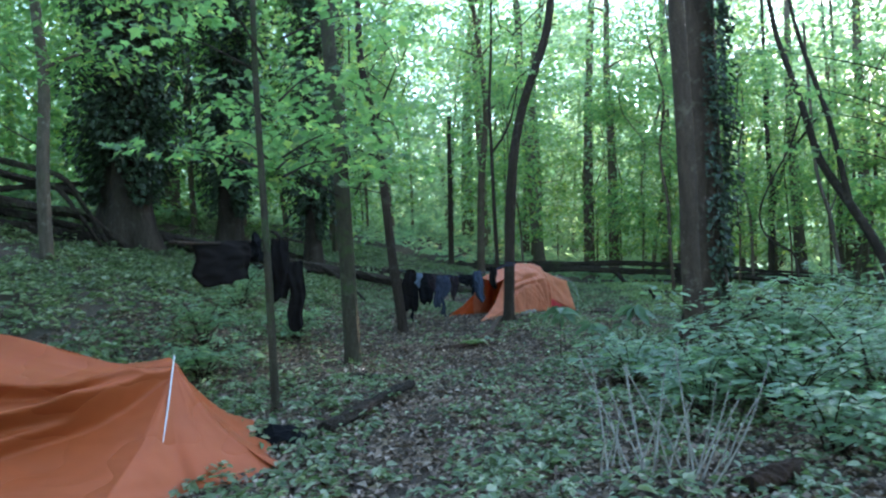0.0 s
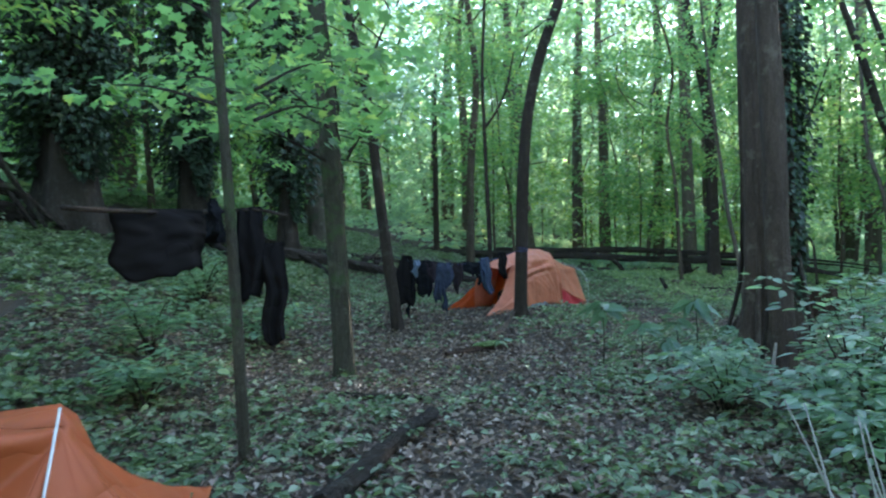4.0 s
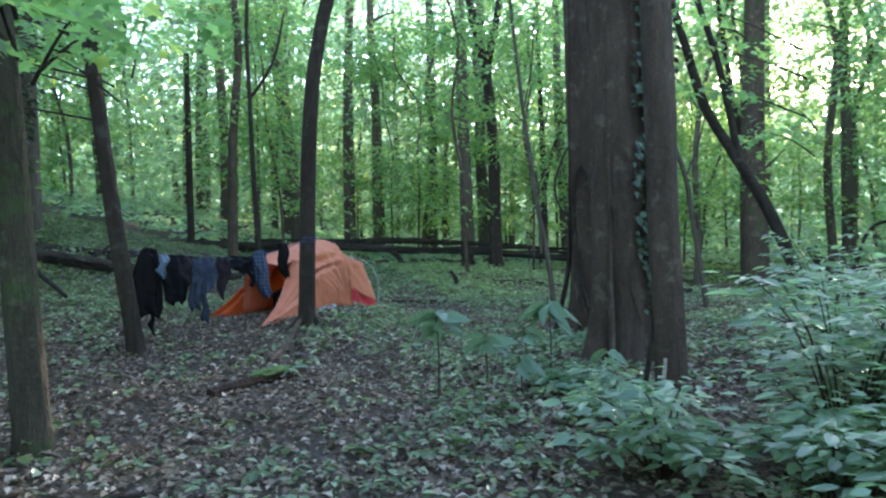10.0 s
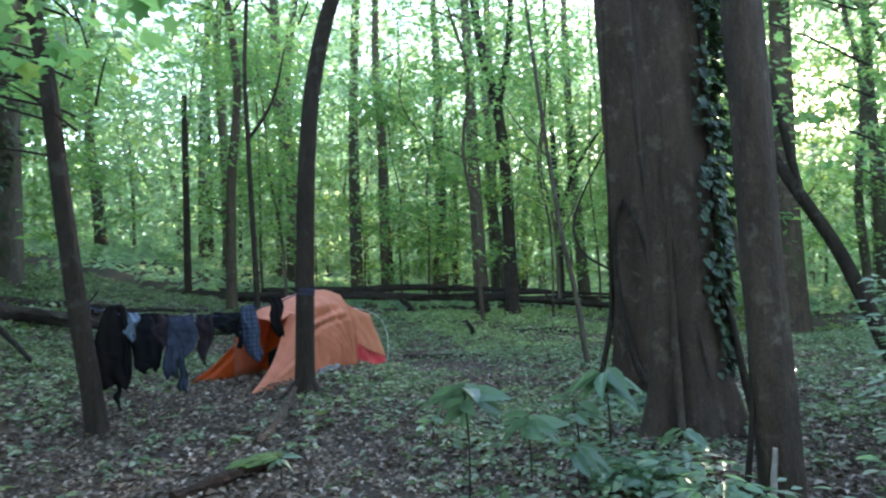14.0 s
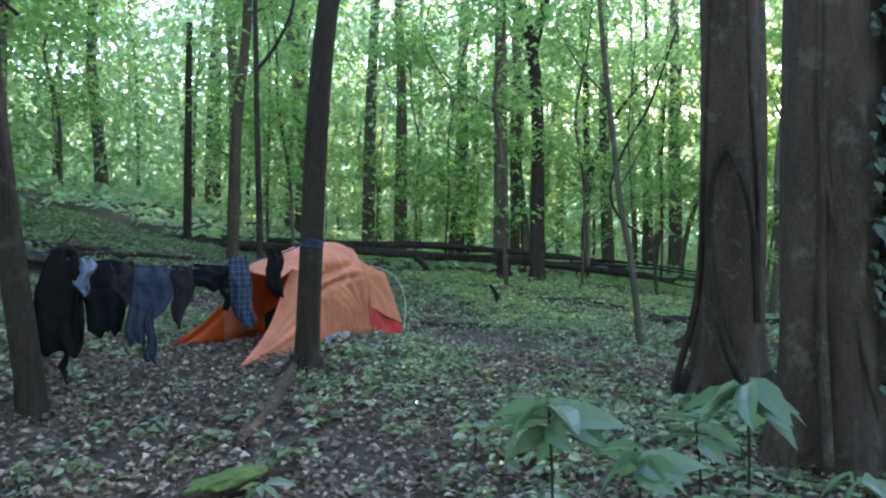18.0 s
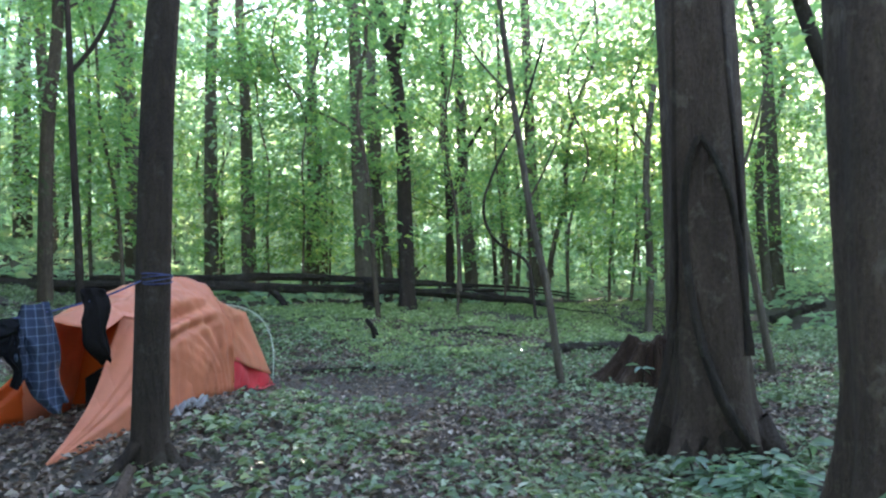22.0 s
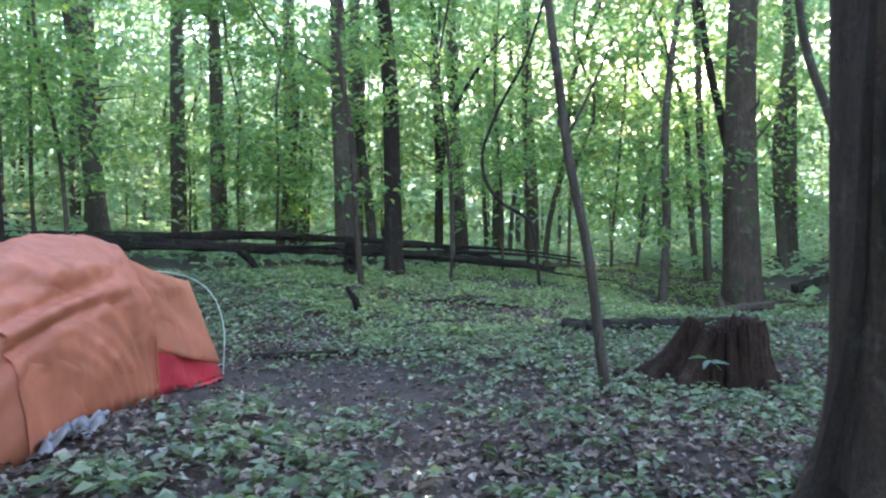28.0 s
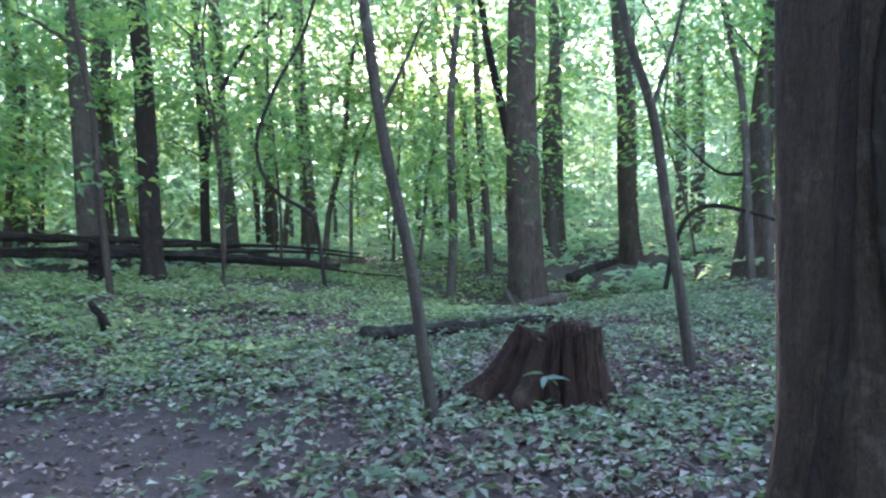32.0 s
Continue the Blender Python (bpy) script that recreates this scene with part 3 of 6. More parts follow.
for i, (x, y, r, lx, ly, bark) in enumerate(FAR):
    word = "thick" if r > 0.24 else "slim" if r > 0.1 else "thin young"
    host = forest_tree(x, y, r, lx, ly, bark, 40 + i, f"{word} forest tree with bare lower trunk and green leaves", 3.0 if r < 0.2 else 4.5 if r < 0.3 else 7.5, 0.17, "trees of the wood")
    if r > 0.36:
        roots(host, 13, r, [(-2.5, 1.0, 0.15, 0.3), (2.75, 1.2, 0.16, 0.34), (-1.3, 0.9, 0.14, 0.3), (-0.5, 0.8, 0.13, 0.28), (-3.0, 0.8, 0.12, 0.25)], BARK_TREE)

leaner = forest_tree(16.2, 15.05, 0.28, 1.1, -0.95, BARK_TREE, 150, "thick brown tree leaning over a bare side branch", 4.0, 0.17, "trees of the wood")
part("limb", link_mesh("limb", *tube(spline([(0.5, -0.3, 2.1), (0.49, -0.4, 2.3), (0.2, 0.05, 2.1), (0.05, 0.55, 2.1), (-0.1, 0.95, 2.5), (-0.3, 1.5, 3.2)], 18), np.linspace(0.05, 0.012, 18), 7, np.random.default_rng(5), 0.12), BARK_DARK, True), leaner)

tree("forked_tree", 7.25, 22.0, [(0.0, 0.0, 1.5), (0.0, 0.0, 3.7), (-0.1, 0.04, 5.2), (-0.16, 0.06, 5.95), (-0.48, 0.2, 7.1), (-0.7, 0.3, 9.5), (-0.8, 0.3, 14)], 0.2, 0.07, BARK_BROWN, "dark straight tree forking high above the fallen trunk", sides=16,
     flare=(0.4, 0.45, 5), seed=130, group="trees of the wood", steps=30,
     limbs=[([(-0.14, 0.06, 5.8), (0.0, 0.0, 6.5), (0.22, -0.1, 7.5), (0.35, -0.1, 9.5)], 0.12, 0.06), ([(-0.02, 0.0, 4.4), (-0.5, 0.1, 4.9), (-1.3, 0.1, 5.2)], 0.03, 0.008)],
     crown=leafy(930, [(0.6, 0.3, 7.5), (-0.9, 0.2, 7.8), (0.9, -0.8, 8.3), (-1.2, -0.6, 6.6), (0.2, -0.6, 9), (1.2, 0.4, 9.5), (-1.3, 0.1, 5.2), (1.3, -0.5, 6.6)], 60, 0.9, 0.17, LEAF))
# two saplings added so their leaves block low sun on the dome tent
tree("sapling", 9.9, 22.0, [(0.05, 0, 1.2), (0.0, 0.05, 2.5), (-0.1, 0.1, 4), (0.1, 0.1, 6.5)], 0.035, 0.015, BARK_TREE, "leafy young sapling added beyond the fallen trunk to shade the tent", seed=136, group="trees of the wood", steps=20,
     crown=leafy(937, [(-0.4, 0.3, 2.3), (0.5, -0.4, 2.7), (0.0, 0.4, 3.0), (-0.6, -0.5, 3.2), (0.6, 0.3, 3.4), (-0.1, -0.3, 3.7), (0.2, 0.5, 4.2), (-0.8, 0.1, 2.7), (-0.2, -0.7, 2.6)], 70, 0.7, 0.13, LEAF))
tree("sapling", 12.0, 24.0, [(0.05, 0, 1.5), (0.0, 0.1, 3), (0.1, 0.1, 5), (0.2, 0.1, 8)], 0.05, 0.02, BARK_TREE, "leafy young tree added beyond the fallen trunk to shade the tent", seed=137, group="trees of the wood", steps=20,
     crown=leafy(938, [(-0.5, 0.3, 2.6), (0.5, -0.4, 2.9), (0.1, 0.6, 3.2), (-0.7, -0.5, 3.5), (0.7, 0.5, 3.8), (-0.2, -0.2, 4.1), (0.3, 0.9, 4.5), (-0.9, 0.2, 4.6), (1.1, -0.3, 3.3), (-1.2, 0.4, 3.0)], 70, 0.8, 0.15, LEAF))
tree("snag", -1.35, 24.2, [(0.0, 0, 2), (0.0, 0, 4), (0.02, 0, 5.55)], 0.11, 0.075, BARK_BROWN, "dead broken-off trunk standing on the bank", seed=139, group="trees of the wood", steps=16)
tree("sapling", -5.6, 5.5, [(0.03, 0, 1.5), (-0.06, 0.02, 3), (-0.1, 0.05, 5), (-0.1, 0.1, 8)], 0.06, 0.025, BARK_MOSS, "thin grey sapling behind the ridge tent", seed=138, steps=20)
fork = lambda x, y, pts: [(a - x, b - y, c - hz(x, y)) for a, b, c in pts]
tree("forked_tree", 11.2, 27.5, fork(11.2, 27.5, [(11.2, 27.5, 1.4), (11.28, 27.5, 3.1), (11.28, 27.6, 4.8), (11.25, 27.7, 7.2), (11.2, 27.7, 12)]), 0.14, 0.06, BARK_BROWN, "slim forked tree with bare stems and green leaves", seed=131, group="trees of the wood",
     limbs=[(fork(11.2, 27.5, [(11.28, 27.5, 3.0), (11.5, 27.46, 4.5), (12.1, 27.2, 5.8), (13.0, 26.8, 7.0), (13.8, 26.3, 8.0)]), 0.1, 0.03)],
     crown=leafy(931, [(0.5, 0.3, 7), (-0.6, 0.2, 8), (1.8, -0.8, 7.5), (2.6, -1.2, 8.4), (0.2, -0.6, 9), (1.2, 0.4, 9.5)], 60, 0.9, 0.2, LEAF))
tree("forked_tree", 0.4, 19.95, fork(0.4, 19.95, [(0.42, 19.92, 1.1), (0.32, 19.8, 4.1), (0.32, 19.8, 4.9), (0.25, 19.7, 6.3), (0.38, 19.6, 8), (0.4, 19.6, 11)]), 0.07, 0.03, BARK_BROWN, "thin forked tree with bare stems and green leaves", seed=132, group="trees of the wood",
     limbs=[(fork(0.4, 19.95, [(0.32, 19.8, 4.8), (0.65, 19.7, 5.2), (0.95, 19.6, 5.8), (1.15, 19.55, 6.8)]), 0.045, 0.02)],
     crown=leafy(932, [(0.5, 0.3, 6.5), (-0.5, 0.2, 7), (0.9, -0.4, 7.4), (-0.2, -0.6, 8)], 60, 0.8, 0.17, LEAF))
tree("leaning_tree", 14.0, 19.0, fork(14.0, 19.0, [(13.94, 19.06, 2.2), (13.78, 19.2, 3.4), (13.5, 19.4, 5.0), (13.2, 19.6, 8)]), 0.12, 0.06, BARK_BROWN, "slim tree leaning behind the big mossy trunk", seed=133, group="trees of the wood")
lv = tree("looped_vine", 9.3, 19.7, fork(9.3, 19.7, [(9.27, 19.9, 1.57), (8.99, 20.0, 1.66), (8.65, 20.2, 1.9), (8.44, 20.35, 2.3), (8.41, 20.4, 2.85), (8.73, 20.25, 3.7), (9.2, 20.0, 4.6), (9.8, 19.8, 6.5)]), 0.04, 0.025, BARK_DARK,
          "dark woody vine looping between the trees", seed=134, group="trees of the wood", sides=8, steps=40)
lv["category"] = "vine"

# old ivy-covered trees on the bank
for i, (x, y, r) in enumerate([(-7.5, 12.6, 0.52), (-6.3, 15.4, 0.3), (-4.3, 16.0, 0.22)]):
    t = tree("ivy_tree", x, y, [(0.0, 0, 2), (0.1, 0, 5), (0.1, 0.1, 9), (0.0, 0, 15)], r, r * 0.6, BARK_DARK, "old tree on the bank covered in dark ivy", sides=20,
             flare=(1.4, 0.8, 5), seed=90 + i, steps=30, group="ivy trees on the bank")
    rng = np.random.default_rng(190 + i)
    n = int(17000 * r / 0.4)
    zz, aa = rng.uniform(0.9, 8.5, n), rng.uniform(0, 6.28, n)
    clump = 0.5 + 0.5 * np.sin(aa * 2 + 1.7 * zz + i) * np.sin(zz * 1.9 + 2 * aa + i)
    keep = (rng.uniform(0, 1, n) < clump ** 1.1 + 0.15) & (zz > 1.2 + 0.6 * np.sin(aa * 3))
    zz, aa, clump = zz[keep], aa[keep], clump[keep]
    n = len(zz)
    rr = r * (1.0 - 0.03 * zz) * rng.uniform(0.95, 1.2, n) + 1.1 * clump * rng.uniform(0, 1, n) ** 2 * np.clip(zz / 3, 0.2, 1)
    base = np.stack([np.cos(aa) * rr, np.sin(aa) * rr, zz], 1)
    way = np.stack([np.cos(aa) * 0.8, np.sin(aa) * 0.8, rng.normal(-0.5, 0.4, n)], 1)
    part("ivy", link_mesh("ivy", *leaf_batch(rng, base, way, rng.uniform(0.08, 0.17, n), 0.8), LEAF_IVY), t)
    overhead(t, 196 + i, [(rng.normal(0, 2.0), rng.normal(0.6, 1.6), rng.uniform(5.0, 9)) for _ in range(14)], 60, 0.9, 0.15)
rng = np.random.default_rng(77)
n = 5200
zz = 0.5 + 7.0 * rng.uniform(0, 1, n) ** 0.9
aa = radians(-42) + np.clip(rng.normal(0, 0.5, n), -0.95, 0.9) * np.clip(0.55 + 0.3 * zz, 0, 1)
clump = 0.5 + 0.5 * np.sin(3.1 * zz + 2 * np.sin(1.3 * zz)) * np.sin(4 * aa + zz)
keep = rng.uniform(0, 1, n) < 0.25 + 0.75 * clump
zz, aa, clump = zz[keep], aa[keep], clump[keep]
n = len(zz)
rr = 0.285 + (0.02 + 0.24 * clump) * rng.uniform(0, 1, n) ** 2 * np.clip((zz - 0.8) / 1.2, 0.15, 1)
base = np.stack([np.cos(aa) * rr, np.sin(aa) * rr, zz], 1)
way = np.stack([np.cos(aa), np.sin(aa), rng.normal(-0.8, 0.4, n)], 1)
part("ivy", link_mesh("ivy", *leaf_batch(rng, base, way, rng.uniform(0.05, 0.1, n), 0.85), LEAF_IVY), ivy_tree)

# woody vines grown into the bark
view, right = np.array([0.795, 0.607, 0.0]), np.array([0.607, -0.795, 0.0])


def bark_vine(host, rows, r, radius, view, right, mat, name="vine"):
    """A vine over the trunk's face: rows of (height, part of the half width)."""
    pts = []
    for z, rel in rows:
        R = radius + radius * 0.9 * max(0.0, 1 - z / 1.1) ** 2.2
        pts.append((-view * math.sqrt(max(0.0, 1 - rel * rel)) + right * rel) * R + np.array([0, 0, z]))
    q = spline(pts, 26)
    part(name, link_mesh(name, *tube(q, np.linspace(r, r * 0.6, 26), 8, np.random.default_rng(4), 0.15), mat, True), host)


bark_vine(scar_tree, [(0.1, 0.7), (0.35, 0.4), (0.6, 0.15), (0.79, -0.05), (1.0, -0.2), (1.5, -0.36), (1.84, -0.28), (2.02, -0.1), (2.1, 0.08)], 0.034, 0.27, view, right, BARK_DARK)
bark_vine(scar_tree, [(0.7, 0.9), (1.0, 0.9), (1.4, 0.85), (1.76, 0.66), (1.98, 0.4), (2.1, 0.1)], 0.03, 0.27, view, right, BARK_DARK)
bark_vine(scar_tree, [(0.1, -0.8), (0.8, -0.66), (1.6, -0.6), (2.4, -0.45), (3.6, -0.35), (5, -0.3)], 0.028, 0.26, view, right, BARK_BROWN)
bark_vine(scar_tree, [(0.9, 0.95), (1.2, 0.95), (1.9, 0.93), (2.4, 0.75), (3.4, 0.6), (5, 0.5)], 0.02, 0.258, view, right, BARK_BROWN)
v13, r13 = np.array([0.52, 0.854, 0]), np.array([0.854, -0.52, 0])
bark_vine(ivy_tree, [(0.35, 0.45), (0.8, 0.25), (1.1, 0.05), (1.5, -0.25), (2.0, -0.45), (2.8, -0.5), (4, -0.55)], 0.017, 0.285, v13, r13, BARK_GREY)
bark_vine(ivy_tree, [(0.1, -0.2), (1.0, -0.4), (2.4, -0.35), (5, -0.3)], 0.03, 0.27, v13, r13, BARK_GREY)
bark_vine(ivy_tree, [(0.1, 0.95), (1.4, 0.9), (3.0, 0.85), (6, 0.8)], 0.03, 0.28, v13, r13, BARK_DARK)
bark_vine(grey_tree, [(0.02, -0.9), (0.5, -0.95), (0.9, -1.0), (1.3, -0.7), (1.6, -0.2)], 0.018, 0.12, v13, r13, BARK_DARK)
SCAR = plain_material("bare_wood", (0.3, 0.24, 0.19), 0.8, 0, 0.3, 20, 0.4)
bark_vine(grey_tree, [(0.02, -0.5), (0.12, -0.4), (0.26, -0.35), (0.36, -0.3)], 0.022, 0.105, v13, r13, SCAR, "scar")

# ---- wood behind ----
rng = np.random.default_rng(21)
KEEP = [(x, y) for x, y, *_ in FAR]
count = 0
while count < 58:
    a, d = rng.uniform(radians(-40), radians(100)), rng.uniform(17, 36)
    x, y = 1 + math.sin(a) * d, 6 + math.cos(a) * d
    if min(math.hypot(x - u, y - v) for u, v in KEEP) < 1.5 or (-2 < x < 9 and y < 20):
        continue
    KEEP.append((x, y))
    r = float(rng.choice([0.04, 0.05, 0.07, 0.1, 0.16, 0.24], p=[0.25, 0.25, 0.2, 0.15, 0.1, 0.05]))
    forest_tree(x, y, r, rng.normal(0, 0.4), rng.normal(0, 0.4), [BARK_PALED_BROWN, BARK_HAZE, BARK_PALED_BROWN][count % 3], 300 + count,
                ("slim" if r > 0.08 else "thin young") + " forest tree with layered green leaves", 1.3, 0.2, "trees of the wood")
    count += 1


count = 0
while count < 26:
    a, d = rng.uniform(radians(105), radians(318)), rng.uniform(7, 24)
    x, y = 0.5 + math.sin(a) * d, 1 + math.cos(a) * d
    if x > -9 and y > 4:
        continue
    r = float(rng.choice([0.05, 0.09, 0.16, 0.25]))
    forest_tree(x, y, r, rng.normal(0, 0.4), rng.normal(0, 0.4), [BARK_BROWN, BARK_DARK, BARK_GREY][count % 3], 400 + count,
                ("slim" if r > 0.08 else "thin young") + " forest tree with layered green leaves", 2.5, 0.2, "trees of the wood")
    count += 1


def far_woods(name, seed, trunks, sprays_n, d0, d1, leaf, zmax, label, power=1.15, span=None, per=26, mat=LEAF_HAZE):
    rng = np.random.default_rng(seed)
    ob = tagged(empty(name, 0, 0, 0, label, "trees"), kind="stuff")
    pieces = []
    for _ in range(trunks):
        a, d = rng.uniform(*(span or (-math.pi, math.pi))), rng.uniform(d0, d1)
        x, y = 1 + math.sin(a) * d, 6 + math.cos(a) * d
        r, h = rng.choice([0.06, 0.1, 0.18, 0.28]), rng.uniform(8, 20)
        z = hz(x, y)
        pieces.append(tube(spline([(x, y, z - 0.2), (x + rng.normal(0, 0.2), y, z + h / 2), (x + rng.normal(0, 0.6), y, z + h)], 6), np.linspace(r, r * 0.4, 6), 6, rng, 0.08))
    v, f = join(pieces)
    part("far_trunks", link_mesh("far_trunks", v, f, BARK_PALED_BROWN, True), ob)
    a, d = np.where(rng.uniform(0, 1, sprays_n) < 0.82, rng.uniform(-0.85, 1.75, sprays_n), rng.uniform(1.75, 5.43, sprays_n)), rng.uniform(d0, d1, sprays_n)
    if span:
        a = rng.uniform(*span, sprays_n)
    x, y = 1 + np.sin(a) * d, 6 + np.cos(a) * d
    c = np.stack([x, y, height(x, y) + 0.6 + zmax * rng.uniform(0, 1, sprays_n) ** power], 1)
    c = c[rng.uniform(0, 1, sprays_n) < np.where((a > 0.25) & (a < 1.8) & (c[:, 2] < 8), 0.8, 1.0)]
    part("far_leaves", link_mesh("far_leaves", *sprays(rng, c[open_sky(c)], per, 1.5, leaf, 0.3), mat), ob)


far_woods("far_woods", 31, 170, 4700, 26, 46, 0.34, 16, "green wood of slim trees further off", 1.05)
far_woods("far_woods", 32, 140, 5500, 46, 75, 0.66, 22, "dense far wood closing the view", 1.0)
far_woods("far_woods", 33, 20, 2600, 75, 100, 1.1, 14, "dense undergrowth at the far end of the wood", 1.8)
far_woods("far_woods", 34, 24, 2500, 13, 30, 0.24, 13, "dense green wood on the bank", 0.9, (-1.35, -0.3), mat=LEAF)

# the wood goes on beyond: plain far backdrop, foliage and haze painted, glowing, uneven top
bd, bnt, bbs, bout = material("glowing_foliage_haze")
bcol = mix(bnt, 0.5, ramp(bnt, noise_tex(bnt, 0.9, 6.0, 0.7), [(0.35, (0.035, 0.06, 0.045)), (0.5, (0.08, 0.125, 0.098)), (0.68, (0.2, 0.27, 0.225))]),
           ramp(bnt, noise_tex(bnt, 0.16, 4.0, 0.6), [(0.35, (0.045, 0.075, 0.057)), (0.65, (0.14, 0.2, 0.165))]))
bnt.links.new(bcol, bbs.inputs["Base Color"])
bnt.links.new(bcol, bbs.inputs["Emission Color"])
# emission stands for the brightness of distant haze; the ring is no lamp
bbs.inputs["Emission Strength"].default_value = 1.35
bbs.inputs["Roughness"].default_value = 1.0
rng = np.random.default_rng(36)
na = 420
ba = np.linspace(-math.pi, math.pi, na, endpoint=False)
top = 15 + 3.5 * np.sin(ba * 7 + 1) + 2.5 * np.sin(ba * 17) + rng.normal(0, 1.6, na)
away = np.abs((ba - SUN_AZ + math.pi) % (2 * math.pi) - math.pi)
top = np.where(away < 0.12, np.minimum(top, 12), top + 3.5 * np.clip((away - 0.12) / 0.3, 0, 1))
bx, by = 1 + np.sin(ba) * 106, 6 + np.cos(ba) * 106
bv = np.concatenate([np.stack([bx, by, np.full(na, -2.0)], 1), np.stack([bx, by, top + 2], 1)])
bi = np.arange(na)
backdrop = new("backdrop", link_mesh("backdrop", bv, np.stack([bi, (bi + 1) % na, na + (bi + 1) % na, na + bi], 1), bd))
tagged(backdrop, "glowing backdrop ring painted as the hazy green depth of the forest far away", "backdrop", kind="structure")

# ---- fallen wood ----
def log(name, pts, r0, r1, mat, label, lift=0.0, sides=12, seed=1, branches=()):
    rng = np.random.default_rng(seed)
    n = 26 if r0 < 0.08 else 60
    q = spline(pts, n)
    base = q[0].copy()
    v, f = tube(q - base, np.linspace(r0, r1, n) * (1 + rng.normal(0, 0.05, n)), sides, rng, 0.12)
    v = v + rng.normal(0, r0 * 0.07, v.shape) * (1, 1, 0.8)
    f = f + [tuple(range(sides - 1, -1, -1))]
    ob = new(name, link_mesh(name, v, f, mat, False))
    ob.location = base
    tagged(ob, label, "log")
    for b in branches:
        bq = spline(np.asarray(b[0]) - base, 8)
        part("branch", link_mesh("branch", *tube(bq, np.linspace(b[1], b[2], 8), 6, rng, 0.1), mat, True), ob)
    return ob


def on(x, y, up=0.0):
    return (x, y, hz(x, y) + up)


log("fallen_log", [(-7.5, 21.0, 1.5), (-5.6, 23.2, 1.46), (-4, 24.6, 1.3), (-1.5, 24.9, 1.32), (1, 24.9, 1.2), (3.2, 24.5, 1.14), (5.2, 24.2, 1.0), (6.6, 23.6, 0.96), (8, 22.6, 0.82), (9.2, 21.7, 0.7), (10.3, 20.6, 0.5)], 0.2, 0.07, LOG_BARK,
    "long dark fallen trunk lying across the forest floor", seed=51,
    branches=[([(4.6, 24.3, 1.0), (4.85, 24.0, 0.7), (5.0, 23.8, 0.2)], 0.1, 0.06), ([(-3.5, 24.6, 1.3), (-3.4, 24.2, 0.8), (-3.4, 24.0, 0.3)], 0.1, 0.06),
              ([(8, 22.6, 0.85), (8.8, 22.5, 0.92), (9.8, 22.1, 0.78), (10.6, 22.1, 0.8), (11.8, 21.6, 0.55)], 0.06, 0.015), ([(6.5, 23.6, 0.95), (7.8, 23.6, 1.08), (9.2, 23.2, 0.95), (11, 23.1, 0.88), (12.5, 22.6, 0.6)], 0.07, 0.02),
              ([(9.4, 21.4, 0.62), (10.2, 21.7, 0.55), (11.0, 21.5, 0.32), (12.2, 20.8, 0.15)], 0.04, 0.012), ([(7.2, 23.2, 0.9), (7.9, 23.0, 1.2), (8.2, 23.0, 1.5)], 0.03, 0.01), ([(5.8, 24, 1), (6.2, 23.8, 1.3), (6.9, 23.9, 1.45)], 0.025, 0.008)])
log("fallen_log", [(-2.2, 26.2, 1.4), (0.4, 26.0, 1.36), (2.5, 25.3, 1.3), (5.5, 25.4, 1.3), (7.6, 25.3, 1.14), (9.5, 25.0, 1.02), (11.2, 24.5, 0.6)], 0.15, 0.05, LOG_BARK, "dark rotten trunk lying behind the longer one", seed=55,
    branches=[([(9.5, 25, 1.0), (9.6, 24.7, 0.6), (9.6, 24.5, 0.1)], 0.05, 0.03), ([(-1.5, 26.1, 1.4), (-1.4, 25.8, 0.9), (-1.4, 25.6, 0.4)], 0.07, 0.04)])
log("fallen_log", [on(-0.69, 3.05, 0.06), on(-0.55, 3.7, 0.09), on(-0.42, 4.3, 0.08), on(-0.24, 4.85, 0.1)], 0.062, 0.045, LOG_BARK, "short dark fallen log beside the path", seed=52)

log("arched_branch", [(13.62, 15.5, 0.0), (13.68, 15.38, 0.7), (13.78, 15.2, 1.3), (13.86, 15.03, 1.48), (13.96, 14.81, 1.54), (14.1, 14.47, 1.43), (14.3, 13.9, 1.25), (14.6, 13.2, 0.8), (15.0, 12.5, 0.05)], 0.045, 0.025, LOG_BARK,
    "dark dead branch arching over the undergrowth", seed=57)
for pts, r in (([(10.2, 16.3, 0.32), (9.5, 16.5, 0.2), (8.9, 16.9, 0.14)], 0.09), ([(10.2, 16.0, 0.25), (9.4, 15.8, 0.17), (8.7, 16.0, 0.12), (8.2, 16.4, 0.08)], 0.07), ([(10.5, 15.7, 0.25), (10.0, 15.2, 0.16), (9.7, 14.8, 0.08)], 0.08)):
    log("dead_branch", [on(x + 2.6, y + 2.2, z - 0.1) for x, y, z in pts], r, r * 0.5, BARK_TREE, "brown dead branch at the foot of the big trunk", seed=58)

for pts, r in (([(9.9, 15.9, 0.05), (11.2, 17.0, 0.16), (12.8, 18.5, 0.5)], 0.06), ([(8.6, 15.9, 0.06), (9.6, 15.7, 0.12), (10.6, 15.6, 0.2)], 0.075), ([(10.6, 16.9, 0.05), (11.8, 17.0, 0.2), (13.0, 17.5, 0.3)], 0.05)):
    log("dead_branch", [on(*p) for p in pts], r * 0.6, r, BARK_TREE, "brown dead branch lying between stump and big trunk", seed=59)
stub = log("broken_stump", [on(6.5, 22.4, -0.1), on(6.5, 22.4, 0.25), on(6.47, 22.42, 0.55), on(6.42, 22.42, 0.75)], 0.24, 0.1, LOG_BARK, "dark rotten broken stump beside the fallen trunk", seed=81)
stub["category"] = "stump"

